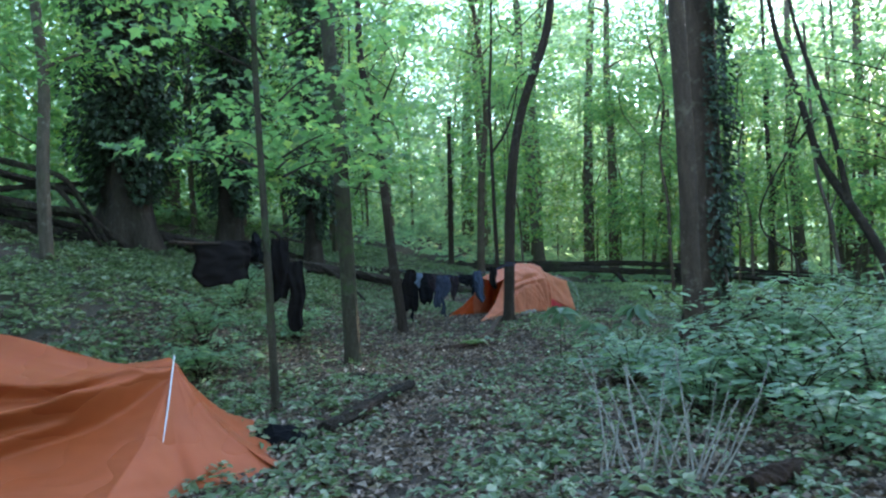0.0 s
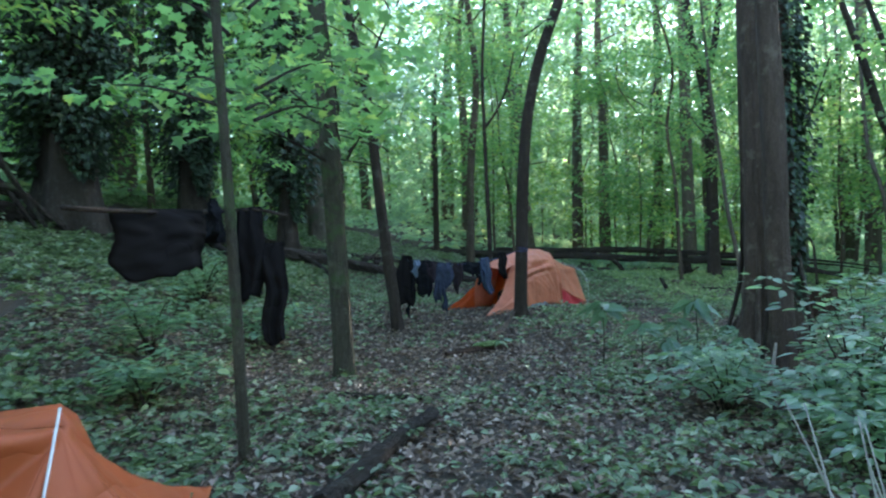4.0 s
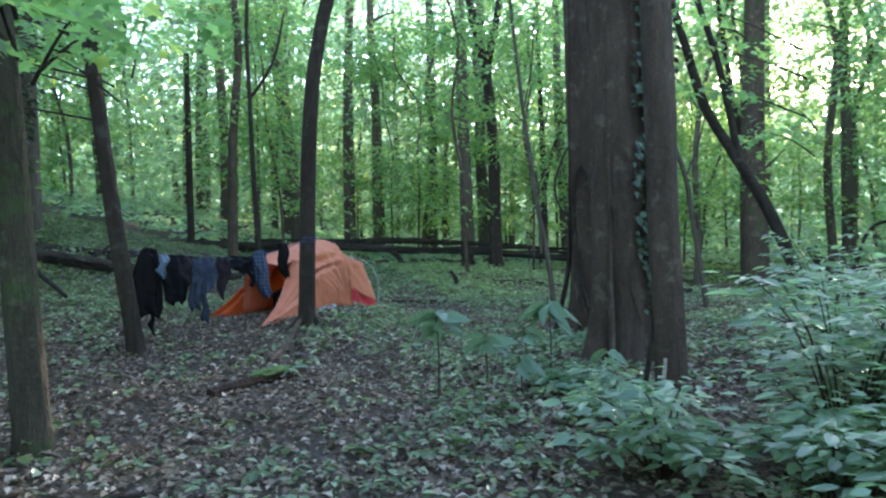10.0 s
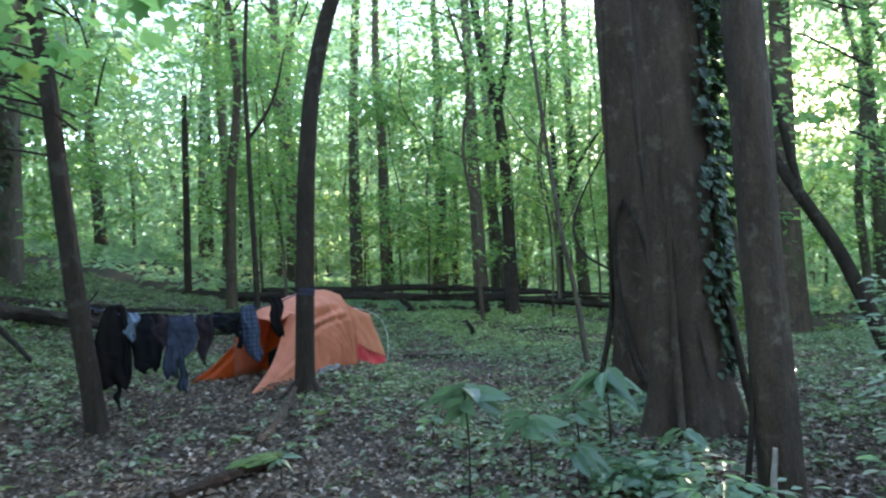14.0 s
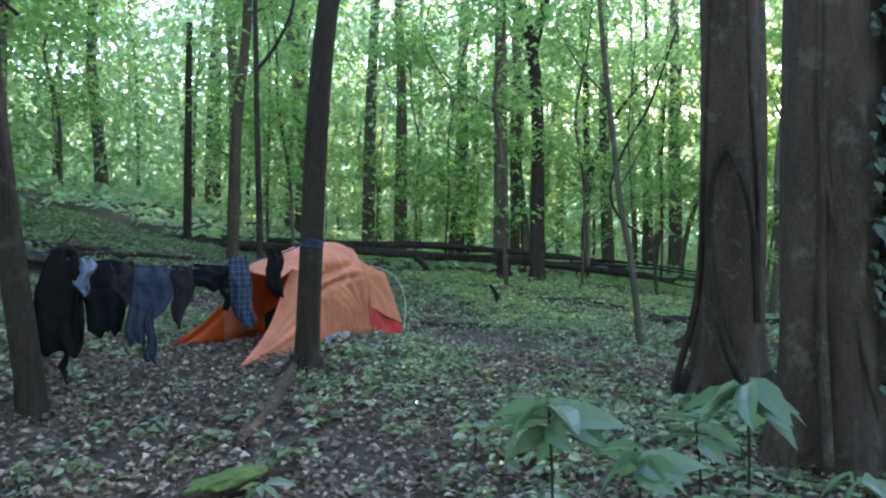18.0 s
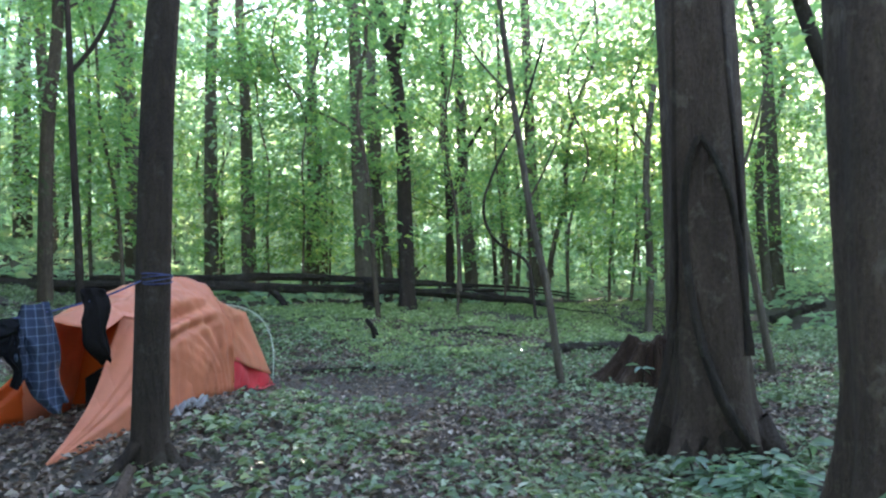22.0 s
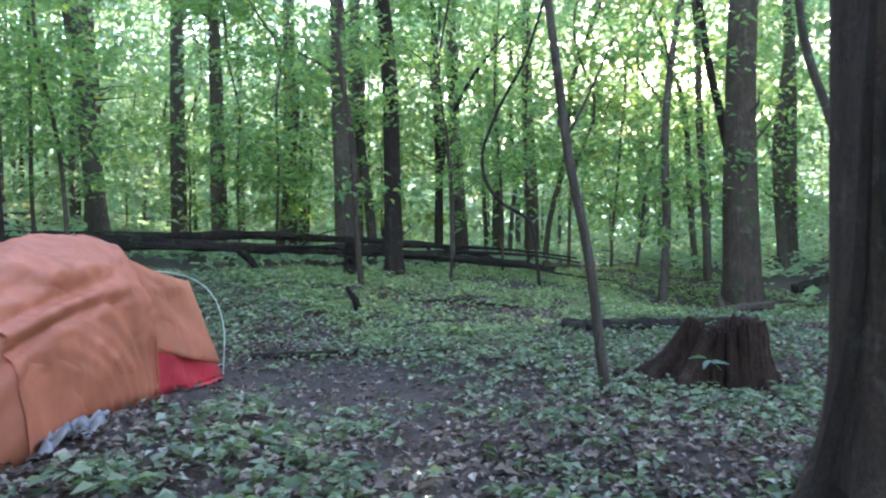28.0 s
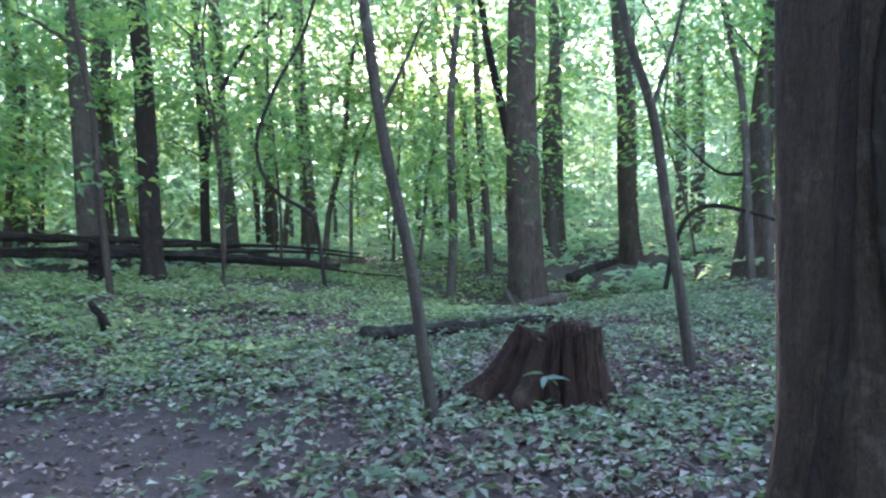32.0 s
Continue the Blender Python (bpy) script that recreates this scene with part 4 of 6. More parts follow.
# ---- rotten stump ----
rng = np.random.default_rng(61)
sx, sy = 6.01, 12.49
stump = empty("tree_stump", sx, sy, hz(sx, sy), "rotten dark brown tree stump with deep ribs and a sweeping root", "stump")
NS = 96
ang = np.linspace(0, 2 * np.pi, NS, endpoint=False)
warp = ang + 0.25 * np.sin(2 * ang + 0.7) + 0.12 * np.sin(5 * ang)
rib = np.abs(np.sin(8 * warp)) ** 0.7 + 0.35 * np.abs(np.sin(19 * ang + 1))
rings = []
LEVELS = [(-0.25, 0.42), (-0.08, 0.4), (0.02, 0.36), (0.07, 0.34), (0.13, 0.325), (0.2, 0.31), (0.27, 0.303), (0.34, 0.298), (0.4, 0.293), (0.44, 0.29), (0.465, 0.285)]
topz = 0.05 * np.sin(3 * ang + 0.5) + 0.03 * rib + rng.normal(0, 0.014, NS)
for k, (z, r) in enumerate(LEVELS):
    rad = r * (0.84 + 0.19 * rib + 0.07 * np.sin(3 * ang + 1)) + rng.normal(0, 0.006, NS)
    low = max(0.0, 1 - (z + 0.02) / 0.5) ** 1.1
    rad = rad + low * (0.46 * np.exp(-((ang - 2.4) / 0.3) ** 2) + 0.3 * np.exp(-((ang - 3.1) / 0.3) ** 2) + 0.04 * np.exp(-((ang - 5.6) / 0.4) ** 2) + 0.2 * np.exp(-((ang - 0.9) / 0.4) ** 2)) * (0.8 + 0.2 * rib)
    rings.append(np.stack([np.cos(ang) * rad, np.sin(ang) * rad, z + topz * max(0, (k - 6) / 4)], 1))
rings.append(rings[-1] * (0.78, 0.78, 1) - (0, 0, 0.02))
rings.append(rings[-1] * (0.75, 0.75, 1) - (0, 0, 0.13))
rings.append(rings[-1] * (0.08, 0.08, 0.3) + (0, 0, 0.1))
v = np.concatenate(rings)
f = [(k * NS + s, k * NS + (s + 1) % NS, (k + 1) * NS + (s + 1) % NS, (k + 1) * NS + s) for k in range(len(rings) - 1) for s in range(NS)]
for k, (a, L, r, h) in enumerate(((2.4, 0.62, 0.1, 0.14), (2.8, 0.5, 0.09, 0.12), (1.95, 0.4, 0.1, 0.14), (-0.75, 0.22, 0.09, 0.12), (-1.5, 0.15, 0.08, 0.1), (0.7, 0.4, 0.1, 0.2), (3.4, 0.2, 0.09, 0.12))):
    d = np.array([math.cos(a), math.sin(a), 0])
    q = spline([d * 0.16 + (0, 0, h), d * (0.2 + L * 0.35) + (0, 0, h * 0.62), d * (0.2 + L * 0.7) + (0, 0, h * 0.15), d * (0.25 + L) + (0, 0, -0.08)], 14)
    rv, rf = tube(q, np.linspace(r, 0.04, 14), 12, rng, 0.2)
    part("root", link_mesh("root", rv + rng.normal(0, 0.006, rv.shape), rf, ROT_WOOD), stump)
part("stump_body", link_mesh("stump_body", v, f, ROT_WOOD), stump)

# ---- cloth and tent materials ----
def cloth_material(name, color, rough=0.75, thin=0.0, vary=0.12, scale=4.0, shine=0.3):
    m, nt, b, out = material(name)
    n = noise_tex(nt, scale, 5.0, 0.6)
    col = ramp(nt, n, [(0.25, tuple(c * (1 - vary) for c in color)), (0.75, tuple(min(1, c * (1 + vary)) for c in color))])
    nt.links.new(col, b.inputs["Base Color"])
    b.inputs["Roughness"].default_value = rough
    b.inputs["Specular IOR Level"].default_value = shine
    soft_folds = noise_tex(nt, 2.2, 2.0, 0.5, (1, 1, 0.6))
    crease = noise_tex(nt, 1.7, 2.0, 0.4, (1, 1, 1.8))
    for op, value in (("SUBTRACT", 0.5), ("ABSOLUTE", 0), ("POWER", 0.6)):
        mth = nt.nodes.new("ShaderNodeMath")
        mth.operation = op
        mth.inputs[1].default_value = value
        nt.links.new(crease, mth.inputs[0])
        crease = mth.outputs[0]
    add = nt.nodes.new("ShaderNodeMath")
    add.operation = "ADD"
    nt.links.new(soft_folds, add.inputs[0])
    nt.links.new(crease, add.inputs[1])
    bump(nt, b, add.outputs[0], 0.5, 0.08)
    if thin:
        t = nt.nodes.new("ShaderNodeBsdfTranslucent")
        nt.links.new(col, t.inputs["Color"])
        ms = nt.nodes.new("ShaderNodeMixShader")
        ms.inputs[0].default_value = thin
        nt.links.new(b.outputs[0], ms.inputs[1])
        nt.links.new(t.outputs[0], ms.inputs[2])
        nt.links.new(ms.outputs[0], out.inputs["Surface"])
    return m


def plaid_material():
    m, nt, b, out = material("plaid_cloth")
    co = nt.nodes.new("ShaderNodeTexCoord")
    col = None
    for axis, scale, stops in (("X", 3.6, [(0.4, (0.005, 0.01, 0.025)), (0.55, (0.009, 0.018, 0.042))]), ("Z", 3.4, [(0.4, (0.005, 0.01, 0.025)), (0.6, (0.009, 0.018, 0.042))]),
                               ("X", 7.2, [(0.93, (0, 0, 0)), (0.98, (0.035, 0.047, 0.06))]), ("Z", 6.8, [(0.93, (0, 0, 0)), (0.98, (0.035, 0.047, 0.06))])):
        w = node(nt, "ShaderNodeTexWave", Scale=scale, Distortion=0.6)
        w.bands_direction = axis
        nt.links.new(co.outputs["Object"], w.inputs["Vector"])
        c = ramp(nt, w.outputs["Fac"], stops)
        col = c if col is None else mix(nt, 1.0 if scale > 5 else 0.5, col, c, "ADD" if scale > 5 else "MIX")
    nt.links.new(col, b.inputs["Base Color"])
    b.inputs["Roughness"].default_value = 0.85
    return m


ORANGE = cloth_material("orange_nylon", (0.37, 0.076, 0.021), 0.55, 0.15, 0.08)
# door nylon with the glow of light coming through put into its red-orange
ORANGE_BACKLIT = cloth_material("backlit_red_orange_nylon", (0.62, 0.1, 0.016), 0.55, 0.4, 0.08)
ORANGE_PALE = cloth_material("faded_orange_nylon", (0.66, 0.215, 0.112), 0.5, 0.4, 0.14)
RED = cloth_material("red_nylon", (0.62, 0.045, 0.055), 0.5, 0.15)
BLACK = cloth_material("black_cloth", (0.008, 0.008, 0.009), 0.9, shine=0.05)
BLACK_WARM = cloth_material("black_fleece", (0.011, 0.009, 0.0085), 0.95, shine=0.05)
MAROON = cloth_material("maroon_cloth", (0.013, 0.006, 0.008), 0.9)
DENIM = cloth_material("worn_denim", (0.024, 0.029, 0.046), 0.9, 0, 0.35, 9.0)
NAVY = cloth_material("navy_cloth", (0.008, 0.011, 0.02), 0.9)
PALE_BLUE = cloth_material("pale_blue_cloth", (0.1, 0.125, 0.16), 0.85)
PLAID = plaid_material()
ROPE = plain_material("blue_rope", (0.03, 0.037, 0.1), 0.7, 0, 0.4, 60)
POLE = plain_material("pale_pole", (0.5, 0.55, 0.42), 0.45, 0, 0.1)
ALU = plain_material("aluminium_pole", (0.55, 0.53, 0.5), 0.4, 0.3, 0.1)
PLASTIC = cloth_material("clear_plastic", (0.34, 0.33, 0.31), 0.25, 0.3)
MOSSY = plain_material("moss", (0.06, 0.1, 0.02), 0.95, 0, 0.4, 14, 0.8)


def cable(name, pts, r, mat, parent=None, n=16, label=""):
    q = spline(pts, n)
    if parent is None:
        ob = new(name, link_mesh(name, *tube(q - q[0], np.full(n, r), 6), mat, True))
        ob.location = q[0]
        return ob
    return part(name, link_mesh(name, *tube(q - np.array(parent.location), np.full(n, r), 6), mat, True), parent, label)


def solid(ob, thickness):
    mod = ob.modifiers.new("thickness", "SOLIDIFY")
    mod.thickness, mod.offset = thickness, 0
    return ob


def sheet(name, grid, mat, parent, label="", thickness=0.006):
    """A skin over a grid of points given in the world."""
    g = np.asarray(grid, float)
    a, b = g.shape[:2]
    i = (np.arange(a - 1)[:, None] * b + np.arange(b - 1)).ravel()
    v = g.reshape(-1, 3) - np.array(parent.location)
    return solid(part(name, link_mesh(name, v, np.stack([i, i + 1, i + b + 1, i + b], 1), mat, True), parent, label), thickness)


# ---- dome tent ----
TO, TU, TW = np.array([0.2, 11.4]), np.array([0.54, 0.84]), np.array([-0.84, 0.54])
tent2 = empty("camping_tent", 1.2, 13.4, hz(1.2, 13.4), "faded orange dome tent with open front, pitched behind the clothesline", "tent")
SEC = np.array([(0.12, 0.5, 0.52, 0.64), (0.75, 0.4, 0.56, 0.8), (1.4, 0.38, 0.545, 0.95), (2.0, 0.39, 0.545, 1.05), (2.45, 0.4, 0.55, 1.08)])


def dent(v, at, width):
    return math.exp(-((v - at) / width) ** 2)


def tent_point(u, a, grow=0.0, wrinkle=True):
    """A point of the main fly: u along the tent, a round its arch from the side by the path."""
    c, w, h = (float(np.interp(u, SEC[:, 0], SEC[:, k])) for k in (1, 2, 3))
    q = TO + TU * u + TW * (c - (w + grow) * math.cos(a))
    s = max(0.0, math.sin(a))
    z = (h + grow) * s ** 0.58
    if wrinkle:
        sag = math.sin(math.pi * min(1, max(0, (u - 0.75) / 1.7)))
        k = -0.055 * sag * dent(a, 0.62 + 0.12 * (u - 1.6) ** 2, 0.1) - 0.045 * sag * dent(a, 0.36 + 0.05 * u, 0.04) + 0.04 * sag * dent(a, 0.46 + 0.05 * u, 0.05)
        k += 0.015 * math.sin(16 * (u - 2.45) / (0.25 + a)) * dent(a, 0.3, 0.35) * dent(u, 2.2, 0.5) - 0.03 * sag * s
        k += 0.012 * math.sin(7 * u + 9 * a) + 0.018 * noise.noise((3.2 * u, 4.5 * a, 0.0)) + 0.014 * abs(noise.noise((5 * u + 3 * a, 9 * a - 3 * u, 2.0)))
        k += 0.022 * (0.25 - abs(noise.noise((1.9 * u - 1.2 * a, 4.2 * a + 2.1 * u, 5.0)))) + 0.013 * (0.25 - abs(noise.noise((6.5 * u + 2 * a, 3.1 * a - 2.6 * u, 9.0)))) + 0.006 * noise.noise((15 * u, 13 * a, 1.0))
        q, z = q - TW * k * math.cos(a), z + k * s
    return (q[0], q[1], hz(*q) + z + 0.01)


def rear_end(a):
    """The upright rear edge and the peak of the rear fly."""
    near, peak, far = np.array([3.9, 0.0, 0.26]), np.array([4.2, 0.4, 0.95]), np.array([4.1, 0.85, 0.22])
    if a < 0.55:
        p = near + (peak - near) * (a / 0.55)
    elif a < 2.4:
        p = peak + np.array([0, 0.04, 0]) * (a - 0.55)
    else:
        p = peak + (far - peak) * (a - 2.4) / (math.pi - 2.4)
    q = TO + TU * p[0] + TW * p[1]
    return np.array([q[0], q[1], p[2]])


def rear_point(t, a):
    lift = 0.13 * max(0.0, 1 - a / 0.9)
    h = np.array(tent_point(2.46, a + lift, -0.015, False))
    e = rear_end(a)
    p = h * (1 - t) + e * t
    belly = math.sin(math.pi * t)
    k = -0.05 * belly * dent(a, 0.3, 0.25) + 0.02 * belly * math.sin(9 * t + 14 * a) * dent(a, 0.35, 0.3) - 0.04 * belly * dent(a, 1.2, 0.6)
    k += 0.02 * belly * (0.25 - abs(noise.noise((4.0 * t + 2 * a, 9.0 * a - 2 * t, 3.0)))) + 0.02 * dent(a, 0.5, 0.04) * belly
    return tuple(p + np.array([*(-TW), 0.5]) * k)


sheet("tent_fly", [[tent_point(u, math.pi * (k / 109) ** 1.15) for k in range(110)] for u in np.linspace(1.1, 2.47, 90)], ORANGE_PALE, tent2, "faded orange nylon fly sheet")
sheet("rear_fly", [[rear_point(t, a) for a in np.r_[np.linspace(0, 0.53, 18), np.linspace(0.56, math.pi, 26)]] for t in np.linspace(0, 1, 30)], ORANGE_PALE, tent2)
sheet("front_hood", [[tent_point(u, 1.05 + 1.0 * k / 24 - 0.25 * (1.1 - u) * (1 - k / 24), -0.1 * (1.1 - u)) for k in range(25)] for u in np.linspace(0.74, 1.12, 10)], ORANGE_PALE, tent2)
peg = np.array([*(TO + TU * -0.02 + TW * 0.0), 0])
peg[2] = hz(peg[0], peg[1]) + 0.03
edge = np.array([tent_point(1.12, 1.15 * k / 24) for k in range(25)])
flap = []
for t in np.linspace(0, 1, 26):
    row = []
    for k, e in enumerate(edge):
        bend = np.array([e[0] * 0.72 + peg[0] * 0.28, e[1] * 0.72 + peg[1] * 0.28, peg[2] + 0.3 * (e[2] - peg[2])])
        q = e * (1 - t) ** 2 + bend * 2 * t * (1 - t) + peg * t * t
        row.append(tuple(q + np.array([*TW, 0]) * (0.02 * math.sin(7 * t + k * 0.25) + 0.015 * math.sin(k * 0.7)) * (1 - t) * min(1, 4 * t)))
    flap.append(row)
sheet("door_flap", flap, ORANGE_PALE, tent2, "orange door flap pegged out")
lp = np.array([*(TO + TU * 0.62 + TW * 1.22), 0])
lp[2] = hz(lp[0], lp[1]) + 0.03
edge = np.array([tent_point(1.12, math.pi - 0.3 * k / 10) for k in range(11)])
sheet("door_flap", [[tuple(e * (1 - t) + lp * t + np.array([*TU, 0]) * 0.03 * math.sin(8 * t + k)) for k, e in enumerate(edge)] for t in np.linspace(0, 1, 14)], ORANGE_BACKLIT, tent2)


def at2(u, p, z):
    q = TO + TU * u + TW * p
    return (q[0], q[1], hz(*q) + z)


red = []
for t in np.linspace(0, 1, 16):
    u, p = 2.5 + 1.4 * t, -0.13 + 0.05 * math.sin(math.pi * t) * 0.4 + 0.13 * t
    top = np.array(rear_point(t, 0.03)) + np.array([*TW, 0]) * 0.015
    red.append([tuple(np.array(at2(u, p, 0.005)) * (1 - s) + top * s + np.array([*TW, 0]) * 0.02 * math.sin(11 * t + 3 * s)) for s in np.linspace(0, 1, 6)])
sheet("tent_floor_wall", red, RED, tent2, "red waterproof floor wall at the rear corner")
sheet("tent_floor", [[at2(u, p, 0.02) for p in (-0.08, 0.35, 0.8)] for u in np.linspace(1.65, 3.8, 12)], RED, tent2)
sheet("rear_panel", [[tuple(np.array(rear_end(a)) * (1 - t) + np.array(at2(4.0, 0.42, 0.05)) * t) for a in np.linspace(0, math.pi, 19)] for t in np.linspace(0, 0.95, 7)], ORANGE, tent2)
sheet("inner_door", [[tent_point(1.6, a, -0.13, False), (*(TO + TU * 1.6 + TW * (0.38 - 0.5 * math.cos(a))), hz(*(TO + TU * 1.6)) + 0.03)] for a in np.linspace(0.15, math.pi - 0.15, 15)], ORANGE_BACKLIT, tent2, "orange inner tent wall")
# black sheet put in for the shade inside the open inner door
sheet("door_shade", [[at2(1.54, p, z) for z in np.linspace(0.03, max(0.05, 0.64 - 0.5 * p), 6)] for p in np.linspace(0.06, 0.72, 14)], BLACK_WARM, tent2, "black sheet standing for the shade in the inner door opening")


cable("tent_pole", [at2(3.95, 0.0, 0.0), at2(4.08, 0.02, 0.4), at2(4.14, 0.13, 0.68), at2(4.14, 0.32, 0.85), at2(4.0, 0.55, 0.93), at2(3.5, 0.75, 0.95), at2(2.9, 0.8, 0.9)], 0.0055, POLE, tent2, 26, "pale green bent pole")
cable("tent_pole", [tent_point(2.455, a, 0.008, False) for a in np.linspace(0.02, 3.1, 25)], 0.007, ORANGE_PALE, tent2, 40)
rng = np.random.default_rng(8)
pl = []
for i in range(30):
    row = []
    for j in range(12):
        x, y = 0.98 + 0.32 * i / 29 + 0.03 * math.sin(j * 0.9), 12.4 + 0.32 * i / 29 - 0.3 * j / 11 * (0.6 + 0.4 * math.sin(i * 0.35))
        row.append((x, y, hz(x, y) + 0.015 + 0.07 * abs(math.sin(i * 0.42 + j * 0.5) * math.sin(j * 0.55 + 0.4)) + rng.uniform(0, 0.022)))
    pl.append(row)
bag = empty("plastic_sheet", 1.2, 12.3, hz(1.2, 12.3), "crumpled clear plastic sheet beside the tent", "plastic sheet")
sheet("plastic_film", pl, PLASTIC, bag, thickness=0.002)

# ---- ridge tent by the path ----
tent1 = empty("camping_tent", -1.42, 2.08, hz(-1.42, 2.08), "orange ridge tent with a sagging fly beside the path", "tent")
g1 = hz(-1.42, 2.08)
TOP1 = np.array([-1.42, 2.08, 0.765])
POLE1 = np.array([0.145, -0.51, -0.49])


def wall1(side, s, t):
    """A point of the sloping wall: s along the ridge from the pole, t down it."""
    rise = min(1.0, max(0.0, (s - 0.04) / 0.6))
    ridge = TOP1 + np.array([-1.0, 0.02, 0.0]) * 2.3 * s + np.array([0, 0, 0.25 * rise * rise * (3 - 2 * rise) - 0.012 * math.sin(math.pi * min(1, 4 * s))])
    foot = np.array([TOP1[0] + 0.1 - 2.45 * s, TOP1[1] + side * (1.1 + 0.2 * s), g1 + 0.04])
    p = ridge * (1 - t) + foot * t
    fold = 0.0
    for k, (deep, reach, start) in enumerate(((0.15, 0.36, 0.25), (0.2, 0.7, 0.27), (0.14, 1.0, 0.34))):
        d = t - reach * (1 - math.exp(-s / start)) - 0.012 * math.sin(9 * s + k)
        fold += deep * min(1, 5 * s + 0.25) * math.exp(-(d / (0.13 if d < 0 else 0.03)) ** 2) * min(1, t / 0.1 + 0.1)
    fold += 0.014 * noise.noise((5 * s, 5 * t, side)) + 0.008 * noise.noise((14 * s, 12 * t, side + 3)) + 0.03 * t * t * (0.3 - abs(noise.noise((5 * s + 2 * t, 7 * t - 4 * s, 7.0))))
    return tuple(p + np.array([0, side * fold * 0.85, fold * 0.55 - 0.07 * math.sin(math.pi * t)]))


sheet("tent_fly", [[wall1(-1, s, t) for t in np.linspace(0, 1, 140)] for s in np.linspace(0, 1, 110) ** 1.3], ORANGE, tent1, "orange nylon fly with slack folds")
sheet("far_fly", [[wall1(1, s, t) for t in np.linspace(0, 1, 12)] for s in np.linspace(0, 1, 14)], ORANGE, tent1)
corner1 = np.array([-0.74, 2.18, hz(-0.74, 2.18) + 0.02])
for side, nm in ((-1, "front_flap"), (1, "front_flap")):
    rows = []
    for t in np.linspace(0, 1, 34):
        a = np.array(wall1(side, 0.0, t))
        c = TOP1 * (1 - t) + corner1 * t
        c[2] -= 0.13 * math.sin(math.pi * t) * 0.8
        rows.append([tuple(a * (1 - k) + c * k + np.array([0, side * 0.04 * t * (math.sin(9 * k + 2 * t) + 0.7 * math.sin(23 * k - 5 * t)), 0.02 * t * math.sin(14 * k)])) for k in np.linspace(0, 1, 30)])
    sheet(nm, rows, ORANGE, tent1)
cable("tent_pole", [TOP1 + (0.01, -0.02, 0.08), TOP1 + POLE1 * 0.5, TOP1 + POLE1], 0.006, ALU, tent1, 12, "thin aluminium tent pole")
cable("end_pole", [TOP1 + (-2.3, 0, 0.1), TOP1 + (-2.3, 0.02, -0.8)], 0.011, ALU, tent1, 6)
bagx, bagy = -0.95, 2.75
bm = bmesh.new()
bmesh.ops.create_icosphere(bm, subdivisions=3, radius=1)
for v in bm.verts:
    n = noise.noise(v.co * 2.3)
    v.co = Vector((v.co.x * 0.2, v.co.y * 0.12, max(-0.3, v.co.z) * 0.12)) * (1 + 0.25 * n)
me = bpy.data.meshes.new("black_bag")
bm.to_mesh(me)
me.materials.append(BLACK)
bagob = new("black_bag", me)
bagob.location = (bagx, bagy, hz(bagx, bagy) + 0.04)
tagged(bagob, "crumpled black bag on the ground behind the tent", "bag")


# ---- washing ----
def cloth_panel(rows, seed, depth=0.035, nx=17, nz=28, folds=1.5, amp=0.018):
    """A hanging cloth, doubled over the line: rows of (z, left, right) from top to bottom, x along the line, y across it."""
    rng = np.random.default_rng(seed)
    rows = np.asarray(rows, float)
    ph = rng.uniform(0, 6.28, 3)
    zs = np.linspace(rows[0, 0], rows[-1, 0], nz)
    v = []
    for side in (1, -1):
        for k, z in enumerate(zs):
            f = k / (nz - 1)
            l, r = np.interp(-z, -rows[:, 0], rows[:, 1]), np.interp(-z, -rows[:, 0], rows[:, 2])
            for i in range(nx):
                s = i / (nx - 1)
                y = amp * ((0.3 + f) * math.sin(folds * 5.2 * s ** 1.3 + ph[0] + 2.5 * f) + 0.5 * math.sin(folds * 9.1 * s + ph[1] - 5 * f + 2 * s * f) + 0.9 * noise.noise((6 * s + ph[0], 9 * f, ph[1])))
                d = depth * (0.25 + min(1, 3 * f)) * math.sin(math.pi * min(1, max(0.0, s))) ** 0.5
                v.append((l + (r - l) * s + 0.012 * math.sin(9 * f + ph[2]) + 0.02 * noise.noise((3 * f, 4.0 * (s > 0.5), ph[2])), y + side * d, z + (0.006 + 0.02 * f) * math.sin(5 * s + ph[1]) + 0.025 * f * noise.noise((5 * s, ph[0], 1.0))))
    f = []
    half = nx * nz
    for k in range(nz - 1):
        for i in range(nx - 1):
            a = k * nx + i
            f.append((a, a + nx, a + nx + 1, a + 1))
            f.append((half + a, half + a + 1, half + a + nx + 1, half + a + nx))
    for i in range(nx - 1):
        f.append((i, i + 1, half + i + 1, half + i))
        b = (nz - 1) * nx
        f.append((b + i + 1, b + i, half + b + i, half + b + i + 1))
    for k in range(nz - 1):
        a, b = k * nx, k * nx + nx - 1
        f.append((a, half + a, half + a + nx, a + nx))
        f.append((b, b + nx, half + b + nx, half + b))
    return np.array(v), f


LA, LB = np.array([0.73, 10.98, 1.38]), np.array([-1.28, 10.36, 1.36])
lz = lambda s: 1.38 - 0.2 * math.sin(math.pi * s) ** 0.7
line2 = cable("clothesline", [tuple(LB * (1 - s) + LA * s + np.array([0, 0, lz(s) - 1.38])) for s in np.linspace(0, 1, 12)], 0.0055, ROPE, None, 30)
tagged(line2, "blue rope clothesline strung between two trees", "rope")
